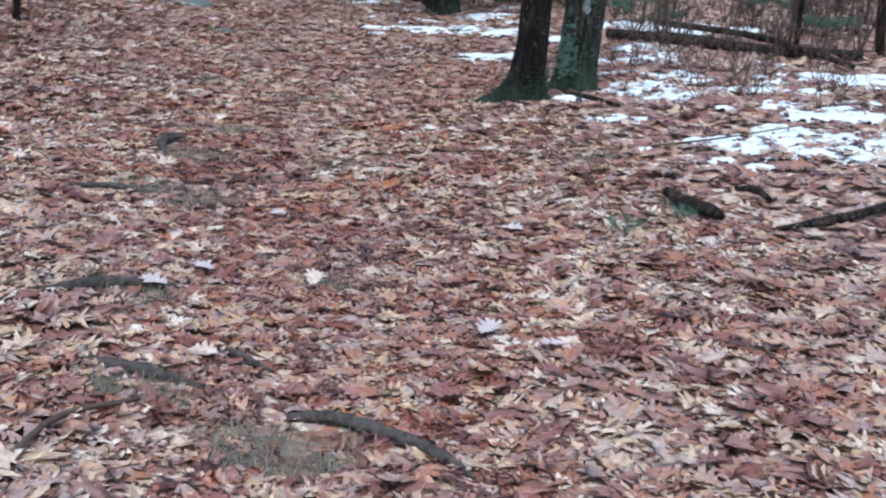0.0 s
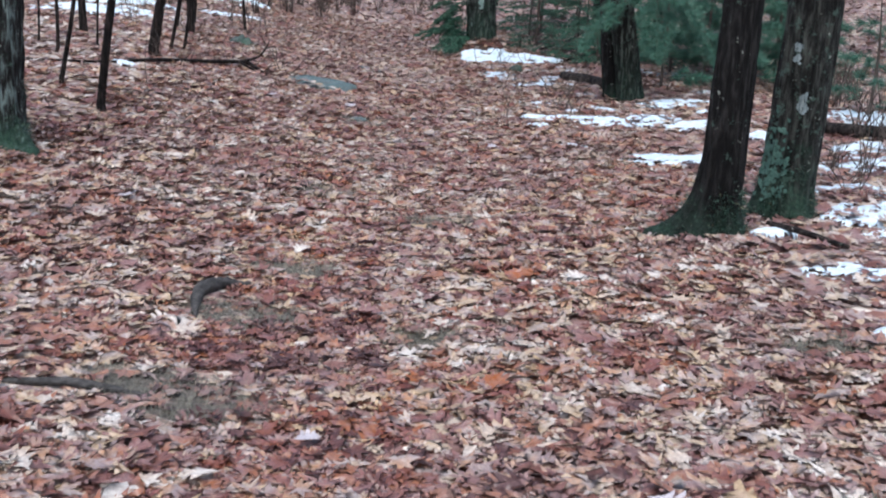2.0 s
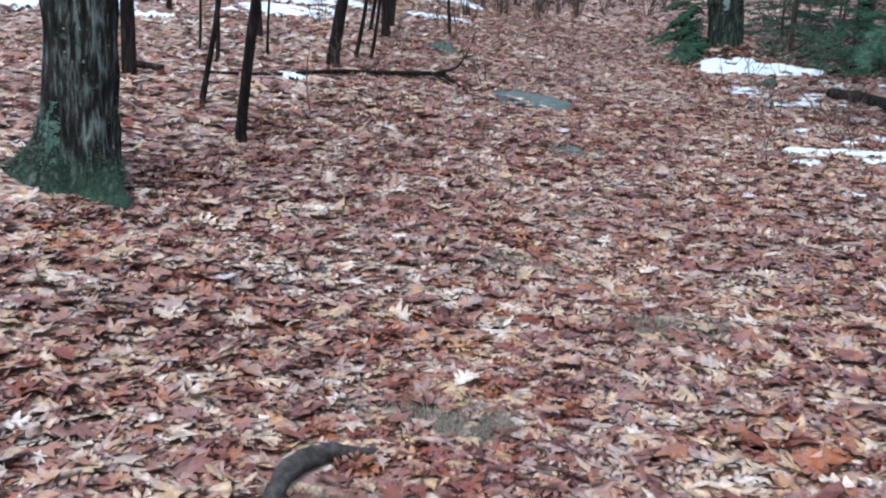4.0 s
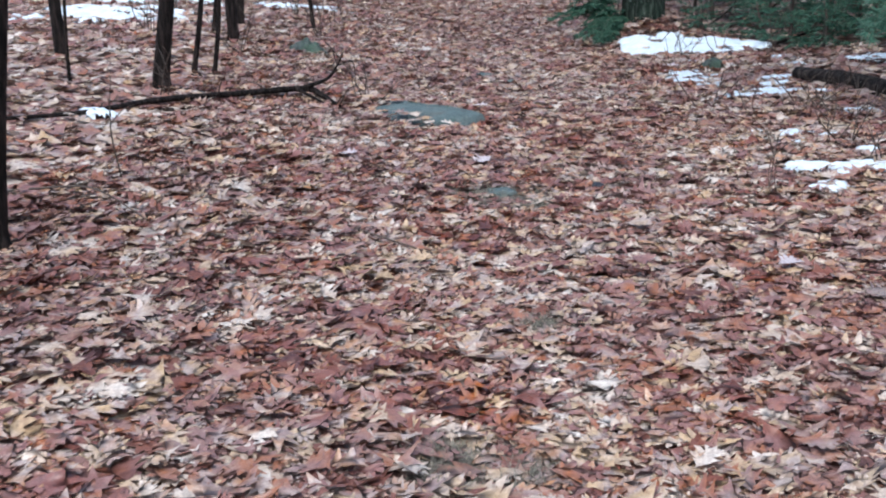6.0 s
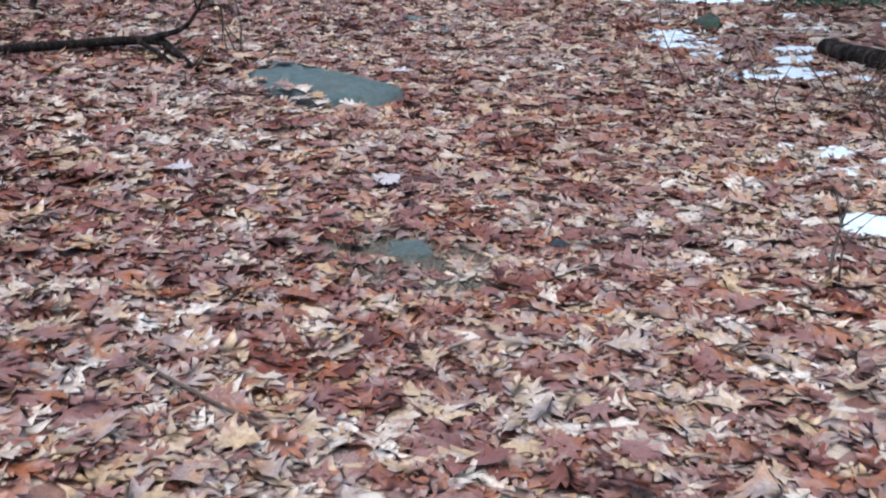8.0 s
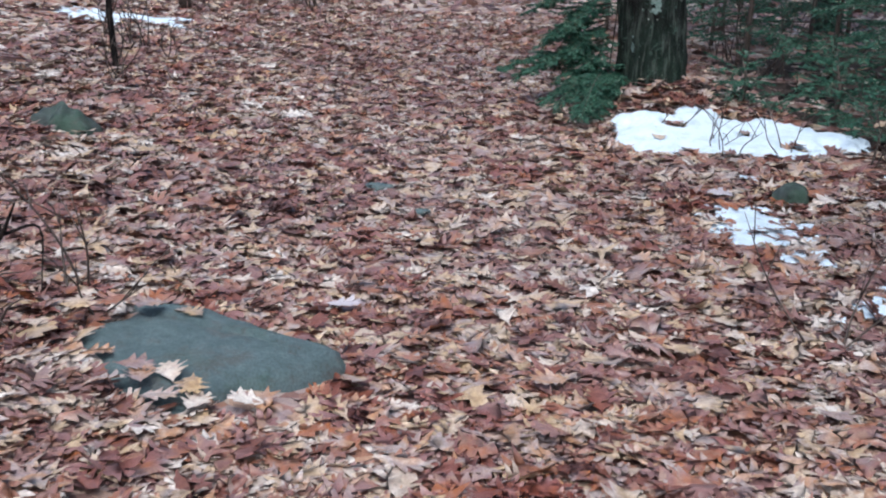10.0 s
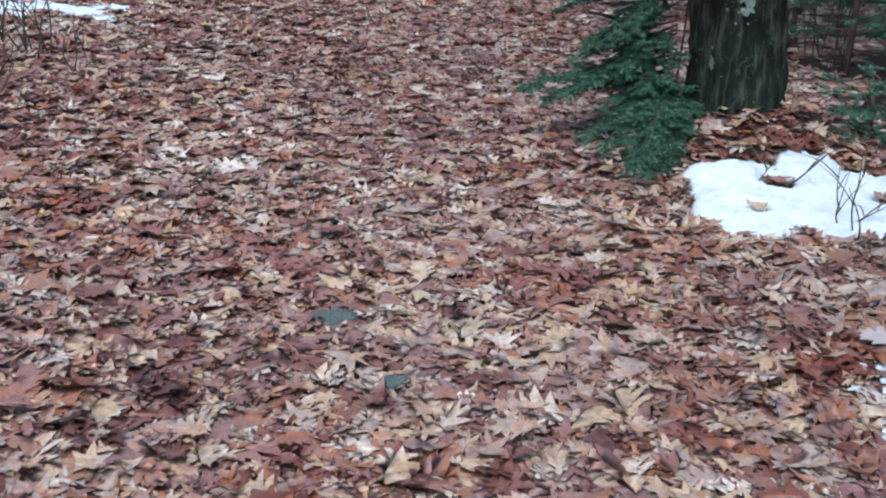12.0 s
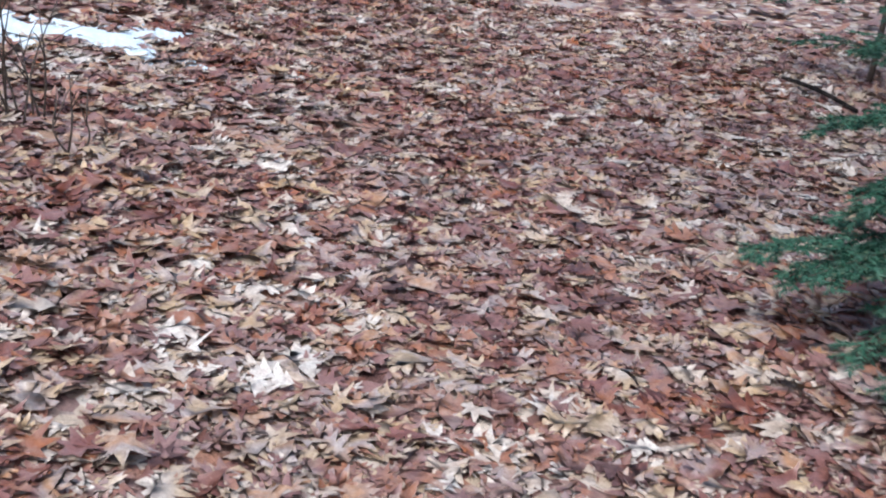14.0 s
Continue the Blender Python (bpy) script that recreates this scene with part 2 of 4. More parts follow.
def land(x, y, rough=True):
    """Height of the ground: a trodden hollow between two low banks."""
    x, y = np.asarray(x, float), np.asarray(y, float)
    u = x - centre_of_path(y)
    z = np.interp(y, [-5, 0, 4.5, 6.3, 10, 14, 18, 21, 24, 60], [0.2, 0, -0.24, -0.335, -0.35, -0.33, -0.30, -0.31, -0.27, 0.2])
    l, r = np.clip(-u - 0.3, 0, 25), np.clip(u - 0.5, 0, 25)
    k = np.clip(0.10 - 0.02 * (y - 9), 0.035, 0.10)
    z = z + 0.17 * np.minimum(l, 3) + 0.06 * np.maximum(0, l - 3) + k * np.minimum(r, 3) + 0.03 * np.maximum(0, r - 3)
    z = z + 0.27 * np.exp(-((x + 2.39) ** 2 + (y - 20.6) ** 2) / 0.62 ** 2)  # the mound round the big pine
    if rough:
        side = np.clip(np.abs(u) / 2, 0.25, 1)
        z = z + side * (0.018 * np.sin(2.3 * x + 1.7 * y) * np.sin(1.9 * y - 1.1 * x + 0.7) + 0.012 * np.sin(5.1 * x - 3.3 * y + 1.0) * np.sin(4.4 * y + 0.4))
    return z


def at(x, y, up=0.0):
    return Vector((x, y, float(land(x, y)) + up))


# ---- makers ----
def mesh_of(name, verts, faces, material, smooth=True):
    me = bpy.data.meshes.new(name)
    me.from_pydata([tuple(v) for v in verts], [], [tuple(int(i) for i in f) for f in faces])
    me.materials.append(material)
    if smooth:
        me.polygons.foreach_set("use_smooth", np.ones(len(me.polygons), bool))
    me.update()
    return me


def big_mesh(name, verts, tris, material):
    """A mesh from arrays of vertices and triangles."""
    me = bpy.data.meshes.new(name)
    me.vertices.add(len(verts))
    me.vertices.foreach_set("co", np.asarray(verts, np.float32).ravel())
    me.loops.add(3 * len(tris))
    me.loops.foreach_set("vertex_index", np.asarray(tris, np.int32).ravel())
    me.polygons.add(len(tris))
    me.polygons.foreach_set("loop_start", np.arange(0, 3 * len(tris), 3, dtype=np.int32))
    me.materials.append(material)
    me.update(calc_edges=True)
    return me


def thing(name, x, y, label, category, group="", kind="", z=None):
    ob = new(name)
    ob.empty_display_size = 0.1
    ob.location = (x, y, float(land(x, y)) if z is None else z)
    return tagged(ob, label, category, group, kind)


def part(name, me, parent, label=""):
    ob = new(name, me)
    ob.parent = parent
    return tagged(ob, label)


def smooth_line(points, steps):
    """A Catmull-Rom line through points."""
    p = [Vector(q) for q in points]
    p = [2 * p[0] - p[1]] + p + [2 * p[-1] - p[-2]]
    out = []
    for i in range(1, len(p) - 2):
        for s in range(steps):
            t = s / steps
            a, b, c, d = p[i - 1:i + 3]
            out.append(0.5 * (2 * b + (c - a) * t + (2 * a - 5 * b + 4 * c - d) * t * t + (3 * b - a - 3 * c + d) * t ** 3))
    return out + [p[-2]]


def tube(points, radii, sides=8, steps=4, rough=0.0, grain=9.0, flare=0.0, lobes=3, seed=0, material=TWIG, name="limb", flare_height=0.16, toes=()):
    """A tapered, knobbly limb along points; flare widens its foot into root lobes."""
    line = smooth_line(points, steps)
    rad = np.interp(np.linspace(0, 1, len(line)), np.linspace(0, 1, len(radii)), radii)
    verts, faces = [], []
    side = None
    for i, c in enumerate(line):
        way = (line[min(i + 1, len(line) - 1)] - line[max(i - 1, 0)]).normalized()
        if side is None:
            side = way.orthogonal().normalized()
        side = (side - way * side.dot(way)).normalized()
        over = way.cross(side)
        rise = c.z - line[0].z
        for k in range(sides):
            a = 2 * math.pi * k / sides
            d = side * math.cos(a) + over * math.sin(a)
            r = rad[i]
            if flare:
                world_a = math.atan2(d.y, d.x)
                lobe = 0.55 + 0.45 * math.cos(lobes * world_a + seed) + 0.25 * math.cos((lobes + 2) * world_a + 2 * seed)
                r *= 1 + flare * max(lobe, 0.08) * math.exp(-max(rise, 0) / flare_height)
                for toe, reach in toes:
                    off = (world_a - radians(toe) + math.pi) % (2 * math.pi) - math.pi
                    r += rad[i] * reach * math.exp(-(off / 0.55) ** 2) * math.exp(-max(rise - 0.05, 0) / 0.12)
            if rough:
                q = Vector((d.x * 1.6 + c.x * 2.5, d.y * 1.6 + c.y * 2.5, c.z * 0.55)) * grain * 0.35 + Vector((seed, seed, seed))
                r *= 1 + rough * (0.8 * noise.noise(q) + 0.55 * noise.noise(q * 2.6))
            verts.append(c + d * r)
    for i in range(len(line) - 1):
        for k in range(sides):
            a, b = i * sides + k, i * sides + (k + 1) % sides
            faces.append((a, b, b + sides, a + sides))
    faces.append(tuple(range(sides - 1, -1, -1)))
    faces.append(tuple(range((len(line) - 1) * sides, len(line) * sides)))
    return mesh_of(name, verts, faces, material)


def tree(name, x, y, radius, height, lean, material, label, flare=1.0, lobes=4, seed=1, limbs=5, sink=0.06, rough=0.10, bend=0.0, toes=()):
    """A standing trunk with a flared foot and bare limbs above."""
    rng = random.Random(seed)
    t = thing(name, x, y, label, "tree")
    lx, ly = lean
    pts = [(0, 0, -sink)]
    for f in (0.012, 0.03, 0.06, 0.12, 0.2, 0.32, 0.5, 0.75, 1.0):
        w = bend * math.sin(f * 9 + seed)
        pts.append((lx * f * height + w, ly * f * height, f * height))
    radii = [radius * (1.0 - 0.75 * f) for f in (0, 0, 0.01, 0.02, 0.06, 0.12, 0.22, 0.42, 0.72, 1.0)]
    big = radius > 0.09
    part("trunk", tube(pts, radii, 56 if big and y < 23 else 14, 10 if big else 4, rough, 14.0, flare, lobes, seed, material, "trunk", toes=toes), t)
    if toes:
        vs, ts = [], []
        for p in t.children[0].data.polygons:
            c = p.center
            if c.z < 0.02 or c.z > 0.5 or len(p.vertices) > 4:
                continue
            if noise.noise(c * 7 + Vector((seed, 0, 0))) + 0.45 - 2.6 * c.z < 0:
                continue
            for _ in range(3):
                q = c + Vector((rng.uniform(-0.02, 0.02), rng.uniform(-0.02, 0.02), rng.uniform(-0.02, 0.02)))
                d = (p.normal + Vector((rng.gauss(0, 0.5), rng.gauss(0, 0.5), rng.gauss(-0.1, 0.5)))) * rng.uniform(0.012, 0.03)
                w = d.cross(Vector((rng.gauss(0, 1), rng.gauss(0, 1), 1))).normalized() * 0.003
                k = len(vs)
                vs += [q - w, q + w, q + d]
                ts.append((k, k + 1, k + 2))
        tagged(part("moss", big_mesh("moss", vs, ts, MOSS), t, "fuzzy deep green moss"), kind="stuff")
    for i in range(limbs):
        f = rng.uniform(0.42, 0.92)
        a = rng.uniform(0, 2 * math.pi)
        n = rng.uniform(0.12, 0.26) * height
        p = Vector((lx * f * height, ly * f * height, f * height))
        d = Vector((math.cos(a), math.sin(a), rng.uniform(0.3, 0.9)))
        q = [p, p + d * n * 0.4 + Vector((0, 0, 0.05)), p + d * n * 0.75 + Vector((rng.uniform(-0.2, 0.2), rng.uniform(-0.2, 0.2), 0.2)), p + d * n]
        r = radius * (1 - 0.75 * f) * 0.5
        part("limb", tube(q, [r, r * 0.7, r * 0.4, r * 0.12], 7, 4, 0.05, material=material), t)
    return t


def lichen_patch(t, centre, size, material, label):
    """A crust of lichen that follows the bark of a trunk."""
    trunk = [c for c in t.children if c.name.startswith("trunk")][0].data
    rng = random.Random(int(100 * centre[2]))
    vs, ts = [], []
    for p in trunk.polygons:
        d = p.center - Vector(centre)
        if len(p.vertices) > 4 or Vector((d.x, d.y, d.z * 0.5)).length > size * 1.5:
            continue
        a, b, c, e = (trunk.vertices[i].co for i in p.vertices)
        for _ in range(max(3, int(p.area / 0.00002))):
            u, v = rng.random(), rng.random()
            q = a.lerp(b, u).lerp(e.lerp(c, u), v)
            d = q - Vector(centre)
            if Vector((d.x, d.y, d.z * 0.5)).length / size + 1.3 * noise.noise(q * 28) + 0.6 * noise.noise(q * 70) > 0.75:
                continue
            w = p.normal.orthogonal().normalized()
            w.rotate(Matrix.Rotation(rng.uniform(0, 6.28), 3, p.normal))
            o = p.normal.cross(w)
            r = rng.uniform(0.003, 0.008)
            q = q + p.normal * rng.uniform(0.003, 0.007)
            k = len(vs)
            vs += [q - w * r, q + o * r, q + w * r, q - o * r]
            ts += [(k, k + 1, k + 2), (k, k + 2, k + 3)]
    if ts:
        tagged(part("lichen", big_mesh("lichen", vs, ts, material), t, label), kind="stuff")


def needle_spray(twigs, per_metre, length, width, spread, rng, tufted=False):
    """Thin needles along twigs: arrays of vertices and triangles."""
    vs, ts = [], []
    for a, b in twigs:
        way = b - a
        n = max(4, int(way.length * per_metre))
        way_n = way.normalized()
        across = way_n.cross(Vector((0, 0, 1)))
        if across.length < 1e-3:
            across = Vector((1, 0, 0))
        across.normalize()
        for _ in range(n):
            f = rng.uniform(0.55, 1.0) if tufted else rng.uniform(0.02, 1.0)
            p = a + way * f
            if tufted:
                d = (way_n * rng.uniform(0.3, 1.0) + Vector((rng.gauss(0, 1), rng.gauss(0, 1), rng.gauss(0.1, 0.8))) * spread).normalized()
            else:
                s = rng.choice((-1, 1))
                d = (way_n * rng.uniform(0.3, 0.8) + across * s * rng.uniform(0.5, 1.0) + Vector((rng.gauss(0, 0.4), rng.gauss(0, 0.4), rng.gauss(-0.1, 0.45))) * spread).normalized()
            n_len = length * rng.uniform(0.6, 1.15)
            w = d.cross(Vector((rng.gauss(0, 1), rng.gauss(0, 1), rng.gauss(0, 1)))).normalized() * width
            i = len(vs)
            vs += [p - w, p + w, p + d * n_len]
            ts.append((i, i + 1, i + 2))
    return vs, ts


def bough(parent, start, end, droop, side_len, rng, needle, per_metre=420, length=0.022, width=0.0022, tufted=False, step=0.06, name="bough"):
    """One evergreen branch: a stem, side twigs and its needles."""
    a, b = Vector(start), Vector(end)
    mid = (a + b) / 2 + Vector((0, 0, droop * 0.5))
    stem = smooth_line([a, mid, b + Vector((0, 0, -droop * 0.2))], 8)
    twigs = [(stem[i], stem[i + 1]) for i in range(3, len(stem) - 1)]
    total = (b - a).length
    n = int(total / step)
    for i in range(n):
        f = 0.15 + 0.85 * i / n
        k = min(int(f * (len(stem) - 1)), len(stem) - 2)
        p = stem[k].lerp(stem[k + 1], f * (len(stem) - 1) - k)
        way = (stem[k + 1] - stem[k]).normalized()
        across = way.cross(Vector((0, 0, 1))).normalized()
        for s in (-1, 1):
            if rng.random() < 0.12:
                continue
            l = side_len * (1.1 - 0.75 * f) * rng.uniform(0.55, 1.2)
            d = (way * rng.uniform(0.5, 0.9) + across * s * rng.uniform(0.6, 1.0) + Vector((0, 0, rng.gauss(-0.12, 0.2)))).normalized()
            q = p + d * l
            twigs.append((p, q))
            if not tufted and l > 0.10:
                for s2 in (-1, 1):
                    c2 = d.cross(Vector((0, 0, 1))).normalized() * s2
                    m = p + d * l * rng.uniform(0.35, 0.7)
                    twigs.append((m, m + (d * 0.7 + c2 * 0.7).normalized() * l * 0.4))
    ob = part(name, tube([a, mid, stem[-1]], [0.006, 0.004, 0.0015], 6, 5, material=TWIG, name="bough"), parent)
    vs, ts = needle_spray(twigs, per_metre, length, width, 0.6, rng, tufted)
    part("needles", big_mesh("needles", vs, ts, needle), ob)
    return ob


def blob(rx, ry, height, seed, sides=36, rings=9, power=2.6, ragged=0.18, tilt=(0, 0), cracks=0.0, lump=0.012):
    """A weathered stone, half sunk: vertices and faces round its own foot."""
    vs, fs = [], []
    for j in range(rings + 1):
        f = j / rings
        for k in range(sides):
            a = 2 * math.pi * k / sides
            edge = 1 + ragged * noise.noise(Vector((math.cos(a) * 1.6 + seed, math.sin(a) * 1.6, seed))) * 1.6 + 0.05 * noise.noise(Vector((math.cos(a) * 6 + seed, math.sin(a) * 6, 3)))
            x, y = math.cos(a) * rx * f * edge, math.sin(a) * ry * f * edge
            z = height * (1 - f ** power) * (1 + 0.18 * noise.noise(Vector((x * 6, y * 6, seed)))) + tilt[0] * x + tilt[1] * y
            z += lump * noise.noise(Vector((x * 14, y * 14, seed + 4))) * (1 - f * f)
            if cracks:
                z -= cracks * math.exp(-((y - 0.35 * ry - 0.25 * x) / 0.012) ** 2)
            if j == rings:
                z -= 0.05
            vs.append((x, y, z))
    for j in range(rings):
        for k in range(sides):
            a, b = j * sides + k, j * sides + (k + 1) % sides
            fs.append((a, a + sides, b + sides, b))
    return vs, fs


def rock(name, x, y, rx, ry, height, turn, seed, material, label, **kw):
    vs, fs = blob(rx, ry, height, seed, **kw)
    ob = new(name, mesh_of(name, vs, fs, material))
    ob.matrix_world = pose(x, y, float(land(x, y)) + 0.012, 0, 0, turn)
    return tagged(ob, label, "rock")


def fallen(name, points, radii, label, category, material=LOG, sides=14, rough=0.12, twigs=0, seed=3):
    """A log or branch lying along points (x, y, height above ground)."""
    rng = random.Random(seed)
    t = thing(name, points[0][0], points[0][1], label, category)
    base = t.location
    pts = [at(x, y, up + (0.013 if material is ROOT else 0.022)) - base for x, y, up in points]
    part("stem", tube(pts, radii, sides, 9 if material is ROOT else 6, rough, grain=30.0 if material is ROOT else 9.0, seed=seed, material=material, name="stem"), t)
    for _ in range(twigs):
        i = rng.randrange(len(pts) - 1)
        p = pts[i].lerp(pts[i + 1], rng.random())
        d = Vector((rng.uniform(-1, 1), rng.uniform(-1, 1), rng.uniform(0.1, 0.9))) * rng.uniform(0.12, 0.35)
        part("twig", tube([p, p + d * 0.5 + Vector((0, 0, 0.03)), p + d], [0.006, 0.004, 0.0015], 5, 3, material=TWIG), t)
    return t


def shrub(x, y, stems, height, label, seed, spread=0.25, thick=0.004, fork=2):
    """A leafless bush of thin stems."""
    rng = random.Random(seed)
    t = thing("shrub", x, y, label, "shrub")
    for _ in range(stems):
        a, l = rng.uniform(0, 6.28), height * rng.uniform(0.5, 1.1)
        p0 = Vector((rng.uniform(-0.06, 0.06), rng.uniform(-0.06, 0.06), -0.02))
        tip = p0 + Vector((math.cos(a) * spread * rng.random(), math.sin(a) * spread * rng.random(), l))
        m = p0.lerp(tip, 0.5) + Vector((rng.uniform(-0.04, 0.04), rng.uniform(-0.04, 0.04), 0))
        st = part("stem", tube([p0, m, tip], [thick, thick * 0.75, thick * 0.3], 4, 4, material=TWIG, name="stem"), t)
        for _ in range(fork):
            q = m.lerp(tip, rng.uniform(0, 0.7))
            e = q + Vector((rng.uniform(-0.16, 0.16), rng.uniform(-0.16, 0.16), rng.uniform(0.05, 0.2)))
            part("twig", tube([q, q.lerp(e, 0.5) + Vector((0, 0, 0.02)), e], [thick * 0.6, thick * 0.45, thick * 0.2], 4, 2, material=TWIG, name="twig"), st)
    return t


# ---- snow ----
def lattice(x, y, seed):
    """Value noise in the plane, about -1 to 1."""
    ix, iy = np.floor(x), np.floor(y)
    fx, fy = x - ix, y - iy
    fx, fy = fx * fx * (3 - 2 * fx), fy * fy * (3 - 2 * fy)

    def corner(i, j):
        v = np.sin((ix + i) * 127.1 + (iy + j) * 311.7 + seed * 74.7) * 43758.5453
        return 2 * (v - np.floor(v)) - 1

    return (corner(0, 0) * (1 - fx) + corner(1, 0) * fx) * (1 - fy) + (corner(0, 1) * (1 - fx) + corner(1, 1) * fx) * fy


def wave(x, y, s):
    """Uneven field of three scales."""
    return 0.9 * lattice(x, y, s) + 0.55 * lattice(2.3 * x + 5, 2.3 * y, s + 1) + 0.35 * lattice(5.1 * x, 5.1 * y + 3, s + 2)


# x, y, half width, half depth, turn, share of bare gaps, thickness, seed
SNOWS = [
    (-1.85, 19.75, 0.85, 0.85, 0, 0.0, 0.036, 1.0),
    (0.90, 9.35, 0.13, 0.10, 0, 0.20, 0.035, 18.0),
    (-7.60, 18.90, 0.80, 0.90, 0, 0.95, 0.030, 22.0),
    (-7.95, 21.00, 0.80, 0.80, 0, 1.0, 0.030, 23.0),
    (-5.02, 13.95, 0.14, 0.10, 20, 0.15, 0.025, 24.0),
    (-7.60, 24.30, 0.95, 0.70, 0, 0.95, 0.030, 25.0),
]
SNOWS += [
    (-9.20, 16.60, 1.20, 1.20, 0, 0.85, 0.030, 26.0),
    (-7.90, 12.40, 0.60, 0.40, 0, 0.75, 0.030, 27.0),
    (-10.5, 21.50, 1.80, 1.50, 0, 0.80, 0.030, 28.0),
    (2.75, 14.6, 1.1, 0.45, 0, 0.80, 0.030, 19.0),
    (3.6, 10.6, 0.9, 0.8, 0, 0.85, 0.030, 29.0),
]
# small rags of snow: x, y, half width, half depth
RAGS_BY_PINES = [
    (-1.75, 17.94, 0.20, 0.20), (-1.16, 17.03, 0.20, 0.16), (-0.99, 14.52, 0.16, 0.12), (-0.63, 14.42, 0.20, 0.15), (-0.35, 15.10, 0.13, 0.12), (-0.09, 14.33, 0.30, 0.24),
    (0.16, 14.65, 0.22, 0.18), (0.37, 15.74, 0.28, 0.22), (0.58, 14.23, 0.20, 0.16), (0.26, 12.40, 0.22, 0.15), (0.53, 12.42, 0.20, 0.15), (-0.47, 12.95, 0.14, 0.10),
    (0.79, 15.08, 0.12, 0.10), (0.28, 18.28, 0.30, 0.22), (-1.57, 17.55, 0.10, 0.09), (-0.78, 16.82, 0.08, 0.07), (-0.23, 18.55, 0.22, 0.20), (-1.24, 15.52, 0.05, 0.05),
    (-0.99, 15.45, 0.10, 0.08), (-0.80, 15.35, 0.08, 0.06), (-0.98, 15.15, 0.10, 0.08),
]
RAGS_BY_LOG = [
    (-0.84, 14.07, 0.09, 0.08), (-0.62, 14.87, 0.06, 0.05), (-0.98, 18.88, 0.10, 0.10), (-0.94, 18.27, 0.08, 0.07), (-1.38, 16.90, 0.12, 0.10), (-1.11, 17.40, 0.14, 0.10),
    (-1.05, 17.70, 0.12, 0.10), (-1.80, 18.89, 0.05, 0.05), (-0.55, 16.1, 0.10, 0.08), (1.2, 13.6, 0.2, 0.16), (0.9, 16.6, 0.25, 0.2),
]
RAGS_BEYOND_OAKS = [
    (1.50, 12.02, 0.14, 0.12), (1.63, 11.28, 0.18, 0.14), (2.42, 15.05, 0.25, 0.22), (1.56, 10.33, 0.22, 0.18), (1.72, 9.41, 0.17, 0.13), (1.20, 8.58, 0.18, 0.13),
    (1.25, 7.64, 0.07, 0.06), (2.26, 9.91, 0.16, 0.13), (2.51, 9.91, 0.20, 0.17), (3.11, 12.29, 0.21, 0.19), (2.07, 11.33, 0.18, 0.15), (2.13, 10.44, 0.14, 0.11),
    (1.96, 8.69, 0.07, 0.06), (2.85, 9.83, 0.15, 0.13), (2.20, 12.76, 0.15, 0.14), (1.90, 12.71, 0.12, 0.11), (1.35, 11.1, 0.12, 0.1), (1.85, 10.9, 0.12, 0.1),
    (1.56, 10.05, 0.24, 0.22), (1.75, 9.62, 0.22, 0.16), (2.05, 10.90, 0.26, 0.24), (1.92, 12.40, 0.28, 0.28), (2.10, 13.30, 0.25, 0.25), (2.05, 15.10, 0.42, 0.30), (1.42, 12.05, 0.16, 0.18),
]
RAGS_BY_STUMP = [
    (1.72, 7.85, 0.15, 0.12), (1.97, 7.67, 0.26, 0.19), (2.24, 7.97, 0.20, 0.15), (2.29, 7.30, 0.24, 0.16), (2.55, 8.44, 0.24, 0.18), (2.39, 8.90, 0.18, 0.14),
    (2.87, 8.46, 0.20, 0.16), (2.55, 7.14, 0.22, 0.13), (2.87, 8.86, 0.15, 0.12), (1.62, 7.35, 0.12, 0.08), (1.82, 7.10, 0.10, 0.07), (3.18, 9.17, 0.13, 0.10),
    (2.55, 7.80, 0.22, 0.16), (2.85, 7.5, 0.25, 0.2), (3.1, 8.0, 0.2, 0.2),
]
RAGS_ON_BANK = [
    (-6.82, 21.56, 0.22, 0.15), (-6.68, 21.80, 0.20, 0.16), (-6.48, 21.92, 0.16, 0.12), (-6.33, 21.88, 0.15, 0.12), (-6.44, 22.18, 0.16, 0.26), (-6.05, 21.98, 0.09, 0.05), (-6.95, 21.7, 0.16, 0.14), (-1.86, 18.10, 0.15, 0.20), (-1.84, 17.75, 0.10, 0.12),
]
for i, (x, y, rx, ry) in enumerate(RAGS_BY_PINES + RAGS_BY_LOG + RAGS_BEYOND_OAKS + RAGS_BY_STUMP + RAGS_ON_BANK):
    grown = 1.28
    SNOWS.append((x, y, rx * 1.12 * grown, ry * grown, (i * 7) % 19 - 9, 0.42, 0.006, 30.0 + 1.37 * i))


